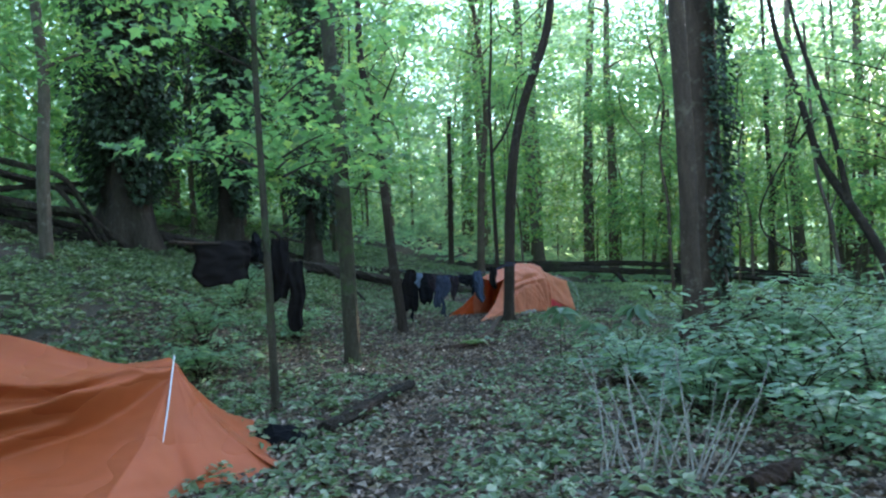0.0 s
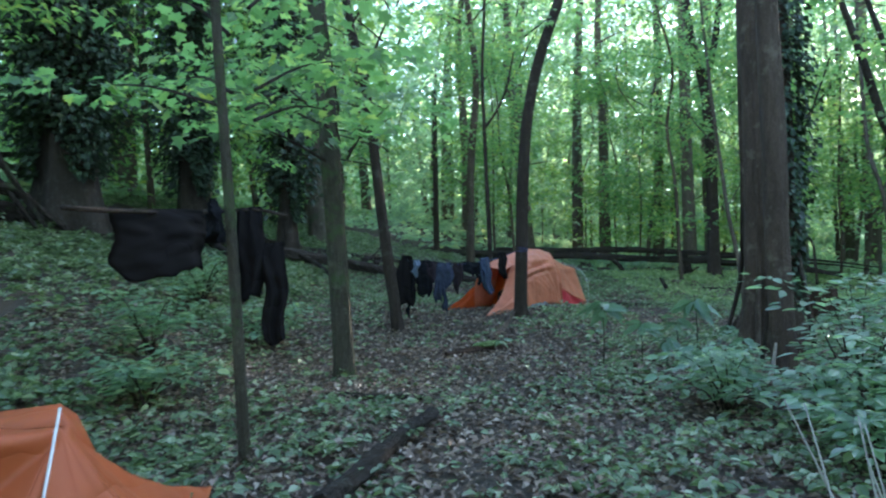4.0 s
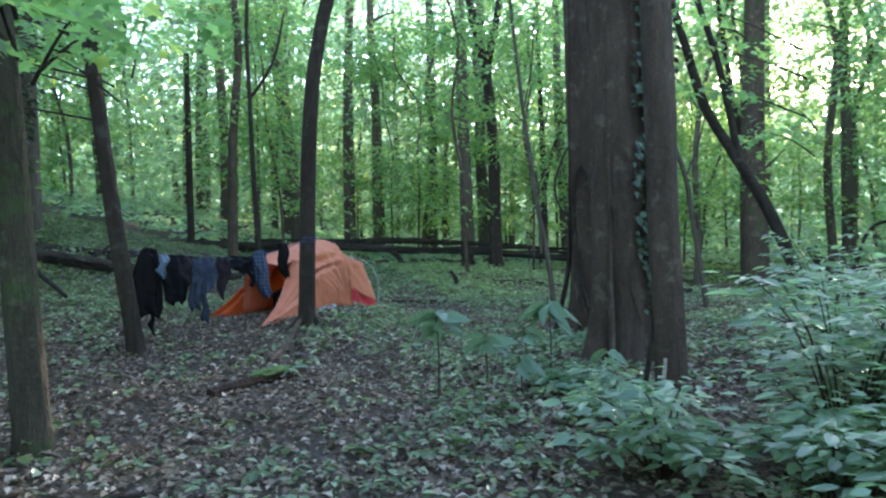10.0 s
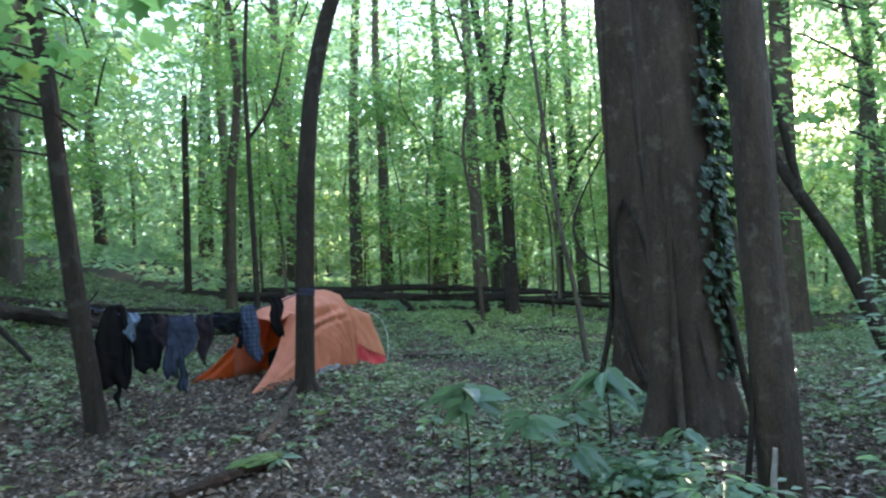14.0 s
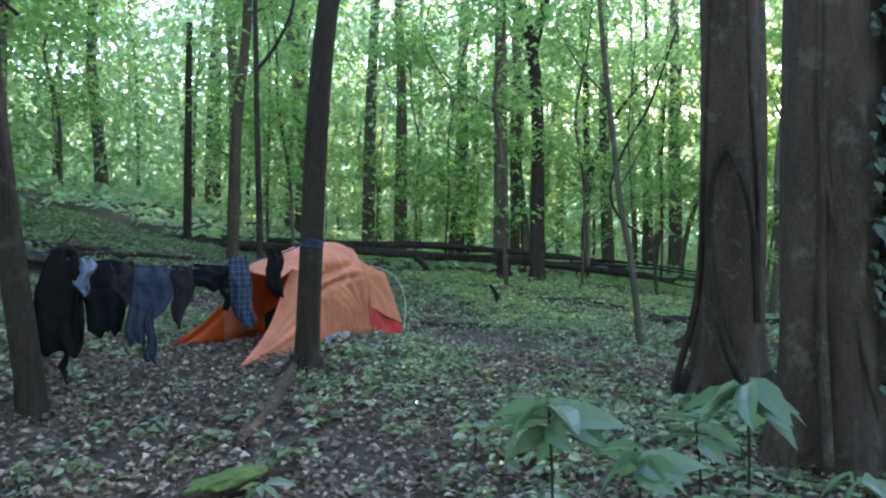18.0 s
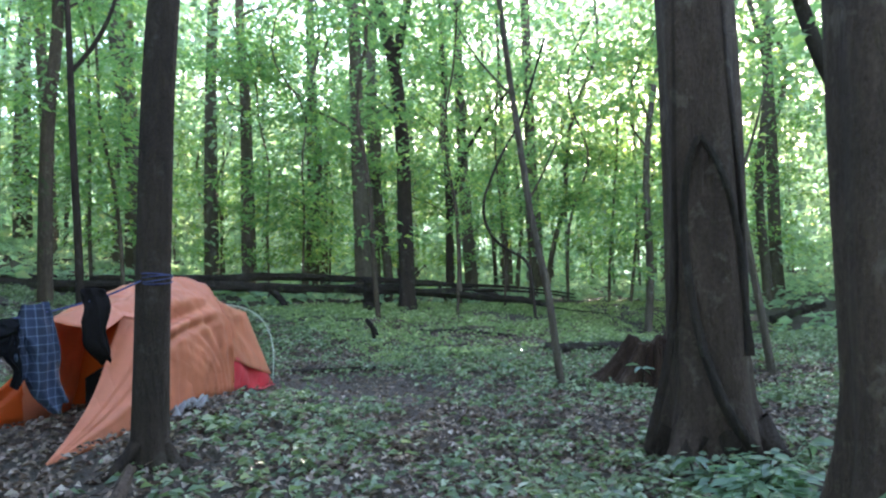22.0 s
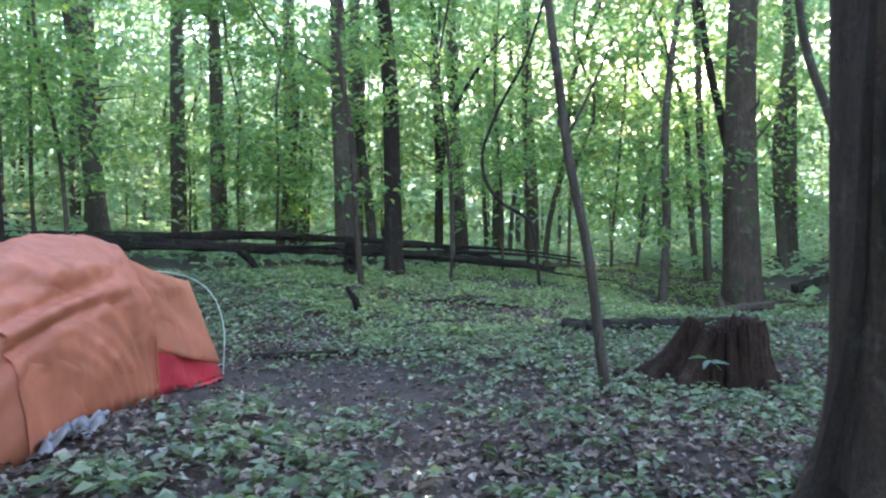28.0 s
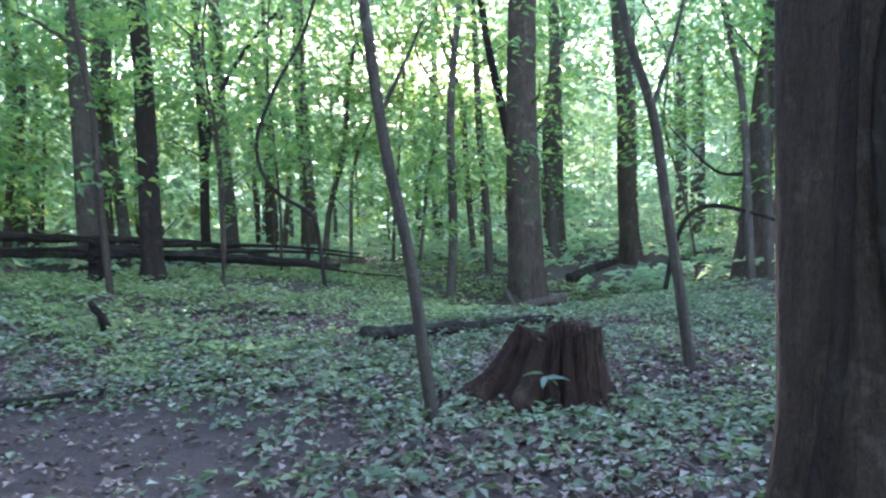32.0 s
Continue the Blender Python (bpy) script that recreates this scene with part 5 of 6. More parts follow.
for k in range(4):
    ang = np.linspace(0, 2 * np.pi, 14)
    part("knot", link_mesh("knot", *tube(np.stack([np.cos(ang) * 0.09, np.sin(ang) * 0.09, 0.013 * k + 0.012 * np.sin(ang + k * 1.3)], 1) + (LA + (0.06, 0.03, -0.02)) - np.array(line2.location), np.full(14, 0.0042), 6), ROPE, True), line2)
LDIR = (LA - LB) / np.linalg.norm(LA - LB)
LLEN = float(np.linalg.norm((LA - LB)[:2]))


def hang(name, s, pieces, label, category="clothes"):
    """A garment at s metres along the line from the bent tree; pieces: (part, rows, material, seed)."""
    x, y = (LB + LDIR * s)[:2]
    z = lz(s / LLEN)
    ob = empty(name, x, y, z, label, category, "washing on the line")
    ob.rotation_euler = (0, 0, math.atan2(LDIR[1], LDIR[0]))
    for nm, rows, mat, seed in pieces:
        part(nm, link_mesh(nm, *cloth_panel(rows, seed, 0.06 if nm == "towel_cloth" else 0.03 + 0.008 * (seed % 3)), mat, True), ob)
    return ob


hang("coat", 0.28, [("coat_body", [(0.05, -0.06, 0.09), (-0.03, -0.1, 0.12), (-0.2, -0.14, 0.14), (-0.45, -0.16, 0.15), (-0.62, -0.17, 0.15), (-0.7, -0.08, 0.12)], BLACK_WARM, 1),
                    ("sleeve", [(-0.03, 0.04, 0.13), (-0.3, 0.06, 0.16), (-0.6, 0.06, 0.13)], BLACK, 2), ("belt", [(-0.6, 0.0, 0.06), (-0.86, 0.01, 0.05)], BLACK, 14)], "long black coat hanging on the clothesline")
hang("jacket", 0.55, [("jacket_body", [(0.02, -0.1, 0.12), (-0.12, -0.14, 0.15), (-0.35, -0.12, 0.15), (-0.46, -0.08, 0.14), (-0.52, 0.0, 0.1)], BLACK, 15)], "dark jacket hanging between the coat and the jeans")
hang("towel", 0.44, [("towel_cloth", [(0.02, -0.05, 0.07), (-0.08, -0.07, 0.06), (-0.18, -0.08, 0.03), (-0.23, -0.06, 0.01)], PALE_BLUE, 3)], "small pale blue striped towel on the clothesline", "towel")
hang("shirt", 0.66, [("shirt_body", [(0.02, -0.08, 0.1), (-0.1, -0.1, 0.12), (-0.22, -0.06, 0.12), (-0.29, 0.0, 0.08)], MAROON, 4)], "dark maroon shirt hanging on the clothesline")
hang("jeans", 0.86, [("waist", [(0.02, -0.09, 0.12), (-0.08, -0.1, 0.17), (-0.22, -0.1, 0.18), (-0.33, -0.04, 0.15), (-0.36, 0.0, 0.1)], DENIM, 6), ("leg", [(-0.12, -0.14, 0.02), (-0.35, -0.15, 0.0), (-0.57, -0.14, -0.02)], DENIM, 7),
                     ("leg", [(-0.28, -0.03, 0.06), (-0.5, -0.01, 0.05), (-0.66, -0.02, 0.06), (-0.71, 0.0, 0.08)], DENIM, 8)], "worn blue jeans folded over the clothesline", "jeans")
hang("maroon_shirt", 1.11, [("shirt_body", [(0.02, -0.07, 0.08), (-0.1, -0.09, 0.09), (-0.28, -0.08, 0.07), (-0.36, -0.06, 0.03), (-0.43, -0.05, -0.01)], MAROON, 9)], "dark maroon cloth hanging on the clothesline")
hang("shorts", 1.33, [("waist", [(0.015, -0.13, 0.15), (-0.06, -0.16, 0.14), (-0.13, -0.15, 0.1), (-0.17, -0.1, 0.04)], BLACK, 10), ("leg", [(-0.05, 0.06, 0.14), (-0.2, 0.08, 0.14), (-0.33, 0.09, 0.13)], BLACK, 16)], "black shorts folded over the clothesline")
hang("plaid_shirt", 1.55, [("shirt_body", [(0.05, -0.07, 0.06), (-0.1, -0.1, 0.08), (-0.3, -0.07, 0.1), (-0.42, -0.02, 0.12), (-0.5, 0.04, 0.13)], PLAID, 11), ("sleeve", [(-0.04, -0.11, -0.05), (-0.22, -0.12, -0.04), (-0.36, -0.09, -0.02)], PLAID, 12)], "dark blue plaid shirt hanging on the clothesline")
hang("dark_vest", 1.83, [("vest_body", [(0.06, -0.07, 0.06), (-0.1, -0.08, 0.07), (-0.22, -0.05, 0.08), (-0.3, 0.0, 0.07), (-0.34, 0.03, 0.06)], BLACK_WARM, 13)], "black vest hanging next to the tied end of the clothesline")

# the first line: a bare branch with washing
br = cable("bare_branch", [(-1.45, 3.95, 1.66), (-1.5, 3.4, 1.62), (-1.58, 2.75, 1.6), (-1.62, 2.45, 1.6)], 0.012, BARK_BROWN, None, 12)
br.parent = None
tagged(br, "thin bare branch tied to the sapling, holding washing", "branch")


def hang_at(name, x, y, z, turn, pieces, label):
    ob = empty(name, x, y, z, label, "clothes", "washing by the ridge tent")
    ob.rotation_euler = (0, 0, radians(turn))
    for nm, rows, mat, seed in pieces:
        part(nm, link_mesh(nm, *cloth_panel(rows, seed, 0.03), mat, True), ob)


hang_at("black_towel", -1.53, 3.15, 1.62, 62, [("towel_cloth", [(0.01, -0.28, 0.3), (-0.25, -0.26, 0.31), (-0.33, -0.2, 0.3)], BLACK_WARM, 21)], "black towel hanging from the bare branch")
hang_at("dark_cloth", -1.46, 3.75, 1.66, 95, [("cloth", [(0.06, -0.06, 0.08), (-0.17, -0.1, 0.08)], BLACK, 22)], "small dark cloth hanging from the bare branch")
hang_at("trousers", -1.24, 3.98, 1.66, 10, [("leg", [(0.02, -0.16, 0.0), (-0.3, -0.15, 0.03), (-0.56, -0.16, -0.02)], BLACK_WARM, 23), ("leg", [(-0.2, -0.03, 0.14), (-0.5, 0.0, 0.15), (-0.82, 0.01, 0.13)], BLACK_WARM, 24)],
        "black trousers hanging beside the thin sapling")
cable("hook_branch", [(-1.44, 3.93, 1.66), (-1.25, 3.98, 1.67), (-1.08, 4.0, 1.62)], 0.01, BARK_BROWN, post_tree, 8)

# ---- fallen branches ----
log("fallen_log", [on(-7.4, 13.2, 0.25), on(-5.5, 14.3, 0.25), on(-4.6, 14.6, 0.3), on(-3.67, 15.2, 0.28), on(-3.0, 15.8, 0.24), on(-2.0, 16.45, 0.2), on(-0.6, 17.6, 0.16), on(0.6, 18.6, 0.12)], 0.17, 0.08, LOG_BARK, "dark fallen trunk running down the bank", seed=53,
    branches=[([on(-3.9, 15.1, 0.35), on(-3.5, 15.0, 0.28), on(-2.85, 14.0, 0.2), on(-2.3, 13.0, 0.06)], 0.06, 0.025), ([on(-4.6, 14.6, 0.3), on(-4.75, 14.9, 0.7), on(-4.95, 15.0, 0.95), on(-5.1, 15.0, 0.9)], 0.07, 0.04),
              ([on(-5.4, 14.3, 0.35), on(-5.2, 13.7, 0.3), on(-4.3, 13.1, 0.15), on(-3.5, 13.0, 0.06)], 0.08, 0.03), ([on(-2.6, 16.0, 0.3), on(-2.3, 16.3, 0.55), on(-2.2, 16.4, 0.75)], 0.035, 0.012)])
log("fallen_log", [on(-5.6, 16.0, 0.2), on(-4.1, 16.8, 0.16), on(-3.1, 18.2, 0.12), on(-2.2, 18.9, 0.1)], 0.13, 0.07, LOG_BARK, "dark rotten trunk lying higher on the bank", seed=54)
log("fallen_branch", [on(-2.6, 18.0, 0.1), on(-1.7, 19.3, 0.12), on(-0.7, 20.7, 0.1)], 0.055, 0.03, LOG_BARK, "long thin dark branch on the bank", seed=56)
for a, m, b, r in (((-9.9, 9.3, 3.64), (-9.0, 10.05, 3.62), (-7.9, 11.0, 3.3), 0.075), ((-9.6, 9.6, 2.55), (-9.0, 10.05, 3.38), (-8.0, 10.9, 3.1), 0.06), ((-10.2, 9.1, 2.8), (-9.0, 10.05, 2.78), (-7.7, 11.3, 2.6), 0.09)):
    log("fallen_branch", [a, m, b, on(b[0] + 0.5, b[1] + 0.7, 0.1)], r, r * 0.6, LOG_BARK, "dark dead branch in a tangle on the bank", seed=59)["group"] = "tangle of dead branches"
for i, (a, b, up0, up1, r) in enumerate([((-11, 8.6), (-7.9, 12.4), 1.3, 0.9, 0.1), ((-10.6, 8.2), (-7.6, 11.6), 0.8, 0.6, 0.11), ((-11.2, 9.4), (-8, 11.8), 0.4, 0.3, 0.12), ((-10.2, 8.0), (-8.4, 12.6), 0.1, 1.2, 0.08),
                                          ((-9.8, 9.2), (-7.4, 12.2), 0.15, 0.12, 0.14), ((-8.8, 8.9), (-9.6, 12), 0.9, 0.2, 0.06)]):
    m = ((a[0] + b[0]) / 2, (a[1] + b[1]) / 2)
    log("fallen_branch", [on(*a, up0), on(*m, (up0 + up1) / 2 + 0.08), on(*b, up1)], r, r * 0.6, LOG_BARK, "dark dead branch in a tangle on the bank", seed=60 + i)["group"] = "tangle of dead branches"
log("fallen_limb", [(6.1, 8.6, 1.15), (6.4, 8.5, 0.65), (6.95, 8.4, 0.5), (7.7, 8.2, 0.28), (8.4, 8.1, 0.12)], 0.06, 0.045, LOG_BARK, "dark bent limb fallen beside the curved tree", seed=70)
log("dead_stick", [on(4.7, 17.5, 0.02), on(4.62, 17.45, 0.22), on(4.5, 17.45, 0.4)], 0.06, 0.03, LOG_BARK, "short dark broken stick poking up from the plants", seed=71)
log("dead_branch", [on(2.7, 15.4, 0.03), on(3.6, 15.2, 0.05), on(4.6, 14.9, 0.04), on(5.6, 14.2, 0.05)], 0.035, 0.02, LOG_BARK, "long thin dead branch lying on the forest floor", seed=72)
log("dead_branch", [on(5.7, 18.0, 0.05), on(6.4, 17.6, 0.06), on(7.1, 17.2, 0.04)], 0.06, 0.04, LOG_BARK, "short dark dead branch among low plants", seed=73)
log("dead_log", [on(6.6, 15.5, 0.07), on(7.6, 14.9, 0.1), on(8.6, 14.4, 0.08)], 0.09, 0.06, LOG_BARK, "mossy dead log behind the stump", seed=74)
log("dead_stick", [on(16.2, 19.3, 0.1), on(17.0, 19.0, 0.35), on(17.6, 18.8, 0.5)], 0.12, 0.08, LOG_BARK, "dark broken log end among plants", seed=75)
log("dead_stick", [on(0.22, 9.4, 0.03), on(0.42, 9.9, 0.06), on(0.6, 10.4, 0.22)], 0.045, 0.03, BARK_GREY, "grey broken stick near the clothesline tree", seed=76)
log("dead_branch", [on(0.95, 9.9, 0.02), on(1.15, 10.3, 0.05), on(1.2, 10.9, 0.03)], 0.014, 0.008, BARK_GREY, "thin grey twig lying by the path", seed=77)
log("dead_log", [on(2.1, 1.75, 0.06), on(2.35, 1.9, 0.12), on(2.55, 2.2, 0.05)], 0.07, 0.05, ROT_WOOD, "short dark rotten log among plants", seed=78)
log("dead_branch", [on(-1.3, 5.9, 0.03), on(-0.9, 5.7, 0.05), on(-0.4, 5.75, 0.04)], 0.03, 0.02, LOG_BARK, "dark dead branch on the leaf litter", seed=79)
mlog = log("rotten_log", [on(-0.3, 8.0, 0.03), on(0.1, 8.45, 0.06), on(0.5, 8.85, 0.03)], 0.05, 0.035, ROT_WOOD, "flat rotten log with a cushion of green moss", seed=80)
bm = bmesh.new()
bmesh.ops.create_icosphere(bm, subdivisions=3, radius=1)
for v in bm.verts:
    v.co = Vector((v.co.x * 0.24, v.co.y * 0.09, max(-0.2, v.co.z) * 0.045)) * (1 + 0.3 * noise.noise(v.co * 3))
me = bpy.data.meshes.new("moss")
bm.to_mesh(me)
me.materials.append(MOSSY)
mo = part("moss", me, mlog)
mo.location = Vector((0.2, 8.58, hz(0.2, 8.58) + 0.085)) - mlog.location
mo.rotation_euler = (0, 0, radians(45))
TWIG = plain_material("dead_twig", (0.26, 0.235, 0.2), 0.9, 0, 0.3, 30)
twigs = empty("dead_shrub", 1.62, 1.95, hz(1.62, 1.95), "bare pale grey twigs of a dead shrub", "shrub")
rng = np.random.default_rng(91)
for k in range(24):
    a, L = rng.uniform(0, 6.28), rng.uniform(0.35, 0.8)
    b = np.array([rng.normal(0, 0.22), rng.normal(0, 0.1), -0.03])
    tip = b + np.array([math.cos(a) * L * 0.45, math.sin(a) * L * 0.35, L])
    part("twig", link_mesh("twig", *tube(spline([b, (b + tip) / 2 + rng.normal(0, 0.03, 3), tip], 7), np.linspace(0.008, 0.003, 7), 5), TWIG, True), twigs)

# ---- bushes and seedlings ----
def bush(name, x, y, h, spread, nsprays, per, leaf, label, seed, mat, group="leafy bushes"):
    rng = np.random.default_rng(seed)
    ob = empty(name, x, y, hz(x, y), label, "bush", group)
    spots = []
    for k in range(nsprays):
        a = rng.uniform(0, 6.28)
        L = spread * rng.uniform(0.3, 1)
        z = h * rng.uniform(0.35, 1.0)
        tip = np.array([math.cos(a) * L, math.sin(a) * L, z])
        q = spline([(rng.normal(0, 0.03), rng.normal(0, 0.03), -0.05), tip * (0.35, 0.35, 0.6), tip * (0.75, 0.75, 0.95), tip], 8)
        part("stem", link_mesh("stem", *tube(q, np.linspace(0.009, 0.003, 8), 5), BARK_BROWN, True), ob)
        spots += [q[-1], q[-2], q[-3], q[-4] + rng.normal(0, 0.04, 3)]
    c = np.repeat(np.array(spots), per, 0)
    m = len(c)
    a = rng.uniform(0, 6.28, m)
    base = c + np.stack([np.cos(a) * 0.07, np.sin(a) * 0.07, rng.normal(0, 0.012, m)], 1) * rng.uniform(0.3, 2.6, (m, 1))
    way = np.stack([np.cos(a), np.sin(a), rng.normal(-0.03, 0.09, m)], 1)
    part("foliage", link_mesh("foliage", *broad_leaf_batch(rng, base, way, leaf * rng.uniform(0.6, 1.25, m), 0.48, 0.05, 0.12), mat), ob)
    return ob


LEAF_BUSH = leaf_material("leaf_bush", [(0.0, (0.07, 0.125, 0.076)), (0.5, (0.115, 0.19, 0.118)), (0.9, (0.165, 0.255, 0.155)), (1.0, (0.25, 0.31, 0.16))], 0.4, 0.3)
BUSHES = [(2.85, 4.9, 1.15, 0.8), (3.5, 5.1, 1.15, 0.9), (3.0, 3.7, 0.85, 0.8), (3.9, 4.2, 0.9, 0.9), (2.5, 4.6, 0.6, 0.6), (3.2, 5.3, 0.6, 0.7), (2.0, 5.2, 0.6, 0.5), (3.9, 5.6, 1.1, 0.7), (4.6, 6.6, 1.1, 0.8), (2.3, 3.5, 0.6, 0.55), (3.3, 3.9, 0.7, 0.6), (5.4, 7.6, 1.2, 0.9),
          (2.3, 6.2, 0.35, 0.3), (4.4, 5.0, 0.8, 0.7), (2.9, 2.6, 0.55, 0.5), (5.6, 5.9, 0.9, 0.7), (2.5, 7.2, 0.28, 0.3), (3.7, 9.3, 0.17, 0.3), (6.6, 7.4, 1.2, 0.9), (-2.6, 5.2, 0.5, 0.5), (-3.2, 6.6, 0.7, 0.6), (-2.4, 8.0, 0.5, 0.5), (-3.8, 9.5, 0.8, 0.7)]
for i, (x, y, h, s) in enumerate(BUSHES):
    bush("spicebush", x, y, h, s, 9 + int(8 * h), 10, 0.105, "leafy green woodland bush with thin stems" if h > 0.65 else "low leafy green bush by the path", 600 + i, LEAF_BUSH)
LEAF_BIG = leaf_material("leaf_big", [(0.0, (0.07, 0.12, 0.075)), (1.0, (0.11, 0.18, 0.11))], 0.3, 0.33)
big_leaf = link_mesh("leaf", *broad_leaf_batch(np.random.default_rng(3), np.zeros((1, 3)), np.array([[1.0, 0, 0]]), [0.26], 0.4, 0.06, 0.4), LEAF_BIG)


def seedling(x, y, h, n, size, seed):
    rng = np.random.default_rng(seed)
    ob = empty("hickory_seedling", x, y, hz(x, y), "young hickory seedling with large drooping green leaves", "seedling", "large-leaved seedlings")
    part("stem", link_mesh("stem", *tube(spline([(0, 0, -0.05), (0.02, 0, h * 0.5), (0, 0.03, h)], 8), np.linspace(0.008, 0.005, 8), 6), BARK_MOSS, True), ob)
    for k in range(n):
        lf = part("leaf", big_leaf, ob)
        lf.location = (rng.normal(0, 0.015), rng.normal(0, 0.015), h * rng.uniform(0.8, 1.0))
        lf.rotation_euler = (rng.normal(0, 0.25), rng.uniform(-0.3, 0.5), k * 2.4 + rng.normal(0, 0.2))
        lf.scale = (size * rng.uniform(0.75, 1.2),) * 3


for i, (x, y, h, n, s) in enumerate([(1.43, 7.44, 0.72, 15, 1.1), (2.49, 7.66, 0.76, 14, 1.1), (2.3, 7.75, 0.5, 8, 0.9), (1.85, 7.5, 0.5, 11, 0.95), (2.05, 7.25, 0.35, 8, 0.8), (2.95, 7.5, 0.3, 7, 0.7), (3.45, 9.55, 0.2, 7, 0.5), (4.45, 9.55, 0.2, 6, 0.5), (5.6, 12.3, 0.3, 6, 0.5), (1.6, 9.0, 0.2, 6, 0.5), (0.35, 8.2, 0.2, 6, 0.5)]):
    seedling(x, y, h, n, s, 700 + i)

# ---- ground plants ----
PATH_LINE = [(0.9, -3), (0.5, -1), (0.06, 1.6), (0.0, 2.9), (-0.05, 4.3), (0.5, 6.5), (1.2, 8.6), (2.2, 10.6), (3.2, 12.6), (3.6, 13.8)]


def bare_mask(x, y):
    """1 where the floor is bare: along the walked line, round the washing, beside the dome tent, at the big trunk's foot."""
    best = np.full(np.shape(x), 9.0)
    for (ax, ay), (bx, by) in zip(PATH_LINE, PATH_LINE[1:]):
        t = np.clip(((x - ax) * (bx - ax) + (y - ay) * (by - ay)) / ((bx - ax) ** 2 + (by - ay) ** 2), 0, 1)
        best = np.minimum(best, np.hypot(x - ax - t * (bx - ax), y - ay - t * (by - ay)))
    m = np.clip(1.05 - best / 0.5, 0, 0.85)
    spot = np.clip(1.6 - np.hypot((x - 3.0) / 1.3, (y - 13.8) / 1.2), 0, 0.97)
    camp = np.clip(1.3 - np.hypot((x + 0.4) / 1.6, (y - 11.0) / 1.2), 0, 0.85)
    litter = np.clip(1.5 - np.hypot((x + 0.7) / 2.3, (y - 8.2) / 3.2), 0, 0.8)
    foot = np.clip(1.4 - np.hypot((x - 11.8) / 1.9, (y - 17.3) / 1.5), 0, 0.8)
    return np.maximum(np.maximum(np.maximum(m, spot), foot), np.maximum(camp, litter))


def scatter(rng, n, x0, x1, y0, y1, patch):
    """Points of the floor, thinned by a soft pattern of patches."""
    x, y = rng.uniform(x0, x1, n), rng.uniform(y0, y1, n)
    p = 0.5 + 0.5 * np.sin(x * patch + 1.7 * np.sin(y * patch * 0.7)) * np.sin(y * patch * 0.9 + 1.3 * np.sin(x * patch * 0.8 + 2))
    q = 0.5 + 0.5 * np.sin(x * patch * 2.9 + 2.1 * np.sin(y * patch * 2.3)) * np.sin(y * patch * 3.1 + 1.9 * np.sin(x * patch * 2.2 + 1))
    keep = rng.uniform(0, 1, n) < np.clip(2.3 * p * q + 0.35 * p, 0.08, 1) * (1 - bare_mask(x, y))
    for (tx, ty, tr) in ((3.63, 8.4, 0.4), (4.11, 10.02, 0.36), (6.01, 12.49, 0.36)):
        keep &= np.hypot(x - tx, y - ty) > tr
    u, p = (np.stack([x, y], 1) - TO) @ TU, (np.stack([x, y], 1) - TO) @ TW
    keep &= ~((u > -0.1) & (u < 4.2) & (p > -0.5) & (p < 1.1))
    keep &= ~((x > -9) & (x < 15.5) & (y < 24.5)) | (y1 < 30)
    keep &= ~((x > -4) & (x < -1.3) & (y > 1.5) & (y < 3.1))
    return x[keep], y[keep]


def low_plants(name, seed, n, box, size, tall, label, per=6, patch=0.9, spread=0.06, mat=LEAF_LOW, shape=leaf_batch):
    rng = np.random.default_rng(seed)
    x, y = scatter(rng, n, *box, patch)
    h = tall * rng.uniform(0.25, 1.3, len(x))
    s = rng.uniform(0.6, 1.3, len(x))
    x, y, h, s = (np.repeat(q, per) for q in (x, y, h, s))
    m = len(x)
    a = rng.uniform(0, 6.28, m)
    r = spread * rng.uniform(0.1, 1, m)
    base = np.stack([x + np.cos(a) * r, y + np.sin(a) * r, height(x, y) + h * rng.uniform(0.7, 1.05, m)], 1)
    way = np.stack([np.cos(a), np.sin(a), rng.normal(0.0, 0.22, m)], 1)
    ob = new(name, link_mesh(name, *shape(rng, base, way, size * s * rng.uniform(0.7, 1.2, m), 0.64), mat))
    return tagged(ob, label, "plants", kind="stuff")


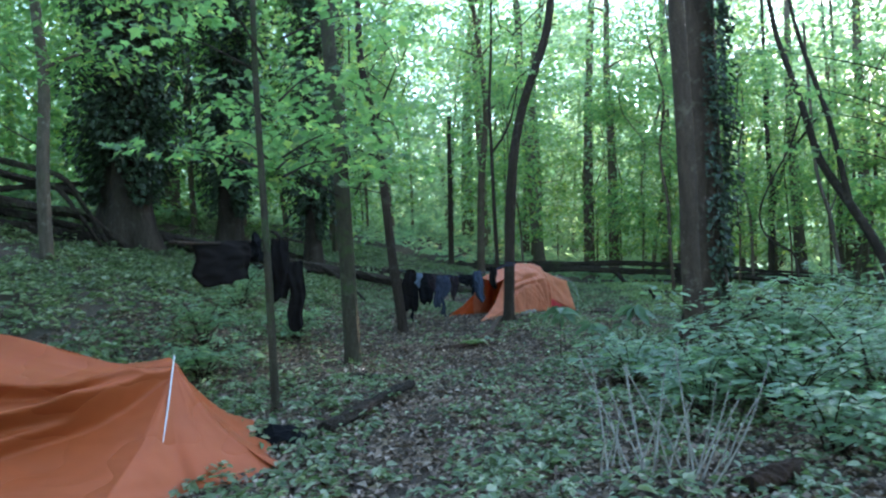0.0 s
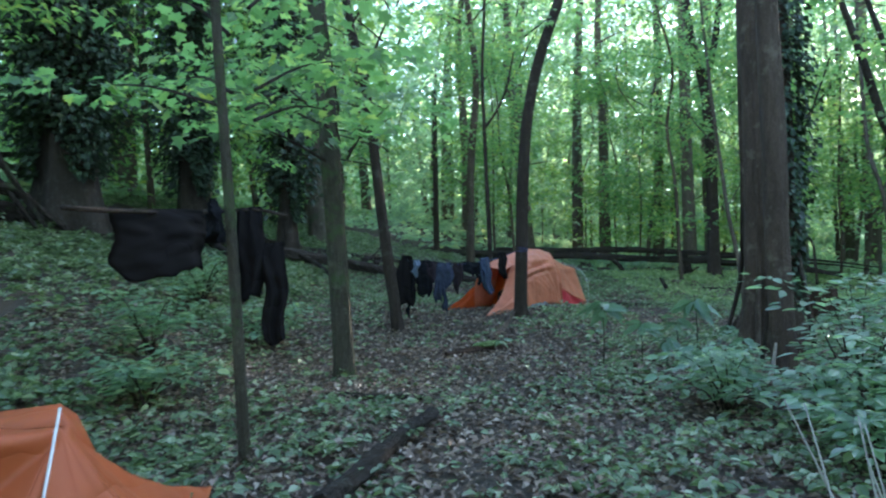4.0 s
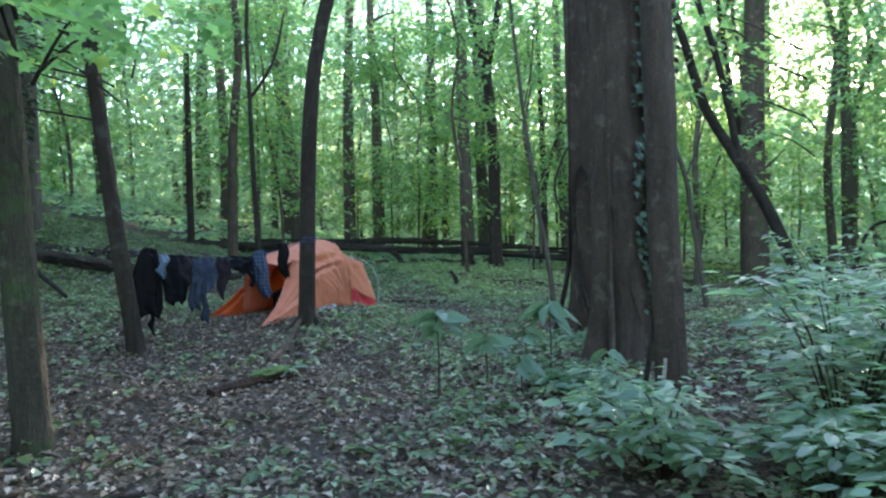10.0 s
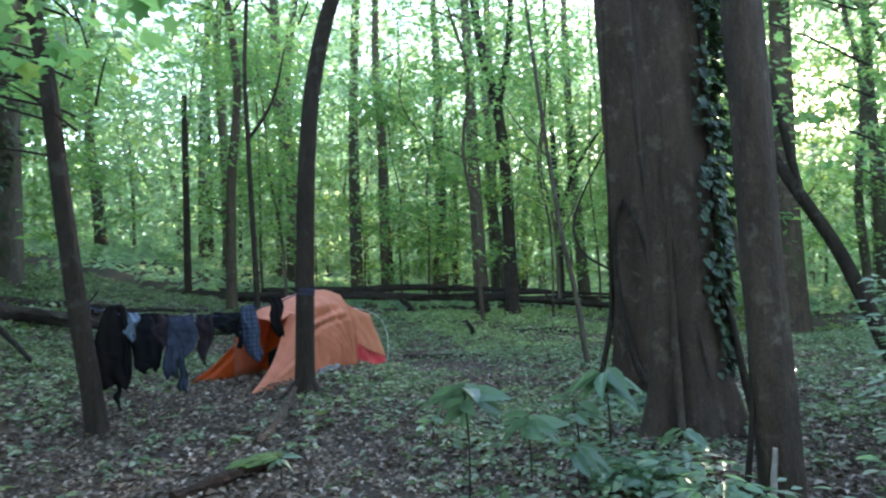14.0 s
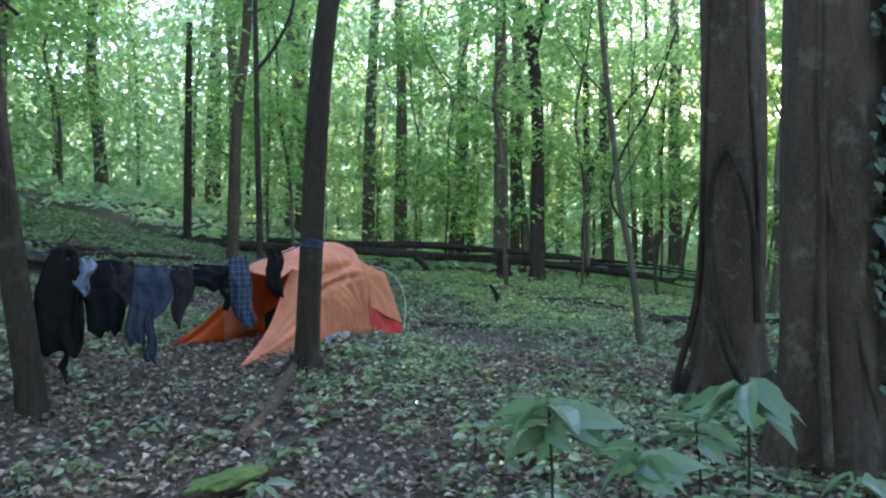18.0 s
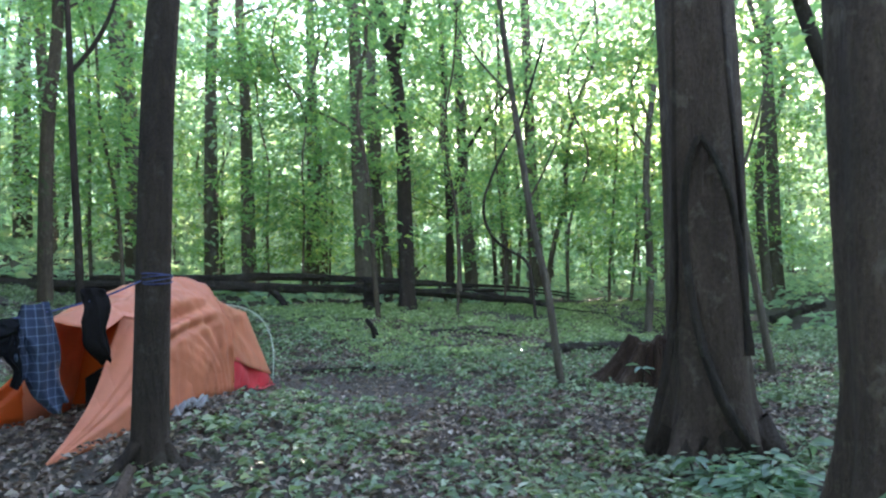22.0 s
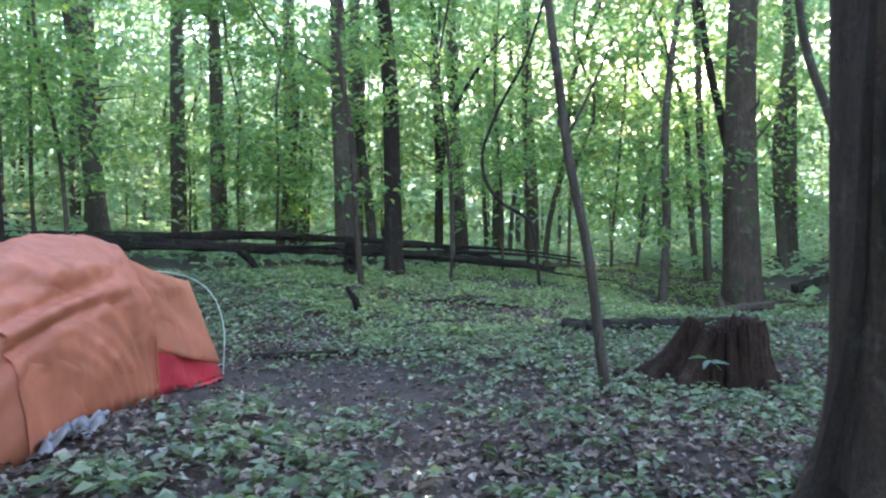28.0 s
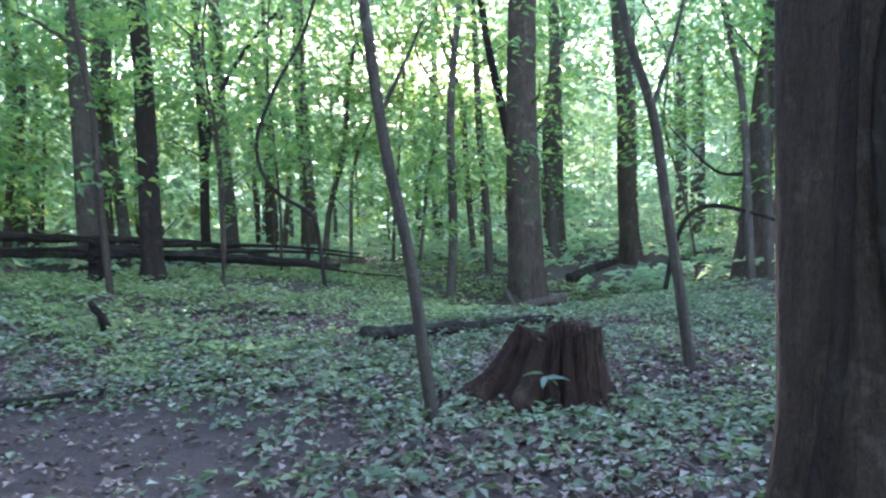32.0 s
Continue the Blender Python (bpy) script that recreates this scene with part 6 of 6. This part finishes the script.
low_plants("ground_plants", 71, 15000, (-4, 8, -3, 10), 0.068, 0.11, "low green woodland plants covering the forest floor", 6, spread=0.05, shape=oval_leaf_batch)
low_plants("ground_plants", 81, 7000, (-8, 5, 16.5, 24), 0.075, 0.11, "low green plants on the rise beyond the camp", 6, spread=0.055)
low_plants("ground_plants", 72, 15500, (-8, 15, 10, 16.5), 0.07, 0.1, "low green woodland plants covering the forest floor", 6, spread=0.055)
# light from the sky put into the colour: a brighter, yellower green
LEAF_SKYLIT = leaf_material("leaf_skylit", [(0.0, (0.08, 0.12, 0.05)), (0.45, (0.135, 0.185, 0.082)), (0.8, (0.2, 0.255, 0.12)), (1.0, (0.33, 0.36, 0.22))], 0.42, 0.4)
low_plants("ground_plants", 80, 11000, (4, 16, 15.5, 24), 0.082, 0.12, "low plants covering the floor beyond the stump, painted a skylit yellow-green", 5, spread=0.06, mat=LEAF_SKYLIT)
low_plants("ground_plants", 76, 16000, (-18, -3, 3, 23), 0.11, 0.18, "green undergrowth covering the bank")
low_plants("ground_plants", 77, 12000, (8, 24, -10, 12), 0.1, 0.14, "low green woodland plants beside the path")
low_plants("ground_plants", 78, 6000, (-18, 8, -14, -2.9), 0.1, 0.14, "low green woodland plants behind the camp")
low_plants("ground_plants", 79, 5000, (-18, -4, -3, 3.2), 0.1, 0.14, "low green woodland plants beside the camp")
# distant plants take the leaf colour with haze painted in
low_plants("ground_plants", 73, 12000, (-16, 40, -2, 56), 0.3, 0.45, "low green woodland plants further off", 7, 0.5, 0.25, LEAF_HAZE)
low_plants("ground_plants", 75, 9000, (-9, 9, 2, 16), 0.085, 0.05, "small seedlings on the forest floor", 5, 1.4)
rng = np.random.default_rng(74)
n = 210000
x, y = rng.uniform(-5, 10, n), -3 + 23 * rng.uniform(0, 1, n) ** 1.15
kept = rng.uniform(0, 1, n) > np.clip(1.7 - np.hypot((x - 3.0) / 1.2, (y - 13.8) / 1.1), 0, 0.75)
x, y = x[kept], y[kept]
n = len(x)
base = np.stack([x, y, height(x, y) + rng.uniform(0.004, 0.05, n)], 1)
dead = new("fallen_leaves", link_mesh("fallen_leaves", *leaf_batch(rng, base, random_way(rng, n, 0.18), rng.uniform(0.025, 0.085, n), 0.62, 0.25, 0.0), LITTER))
tagged(dead, "dry brown leaves lying on the forest floor", "leaves", kind="stuff")
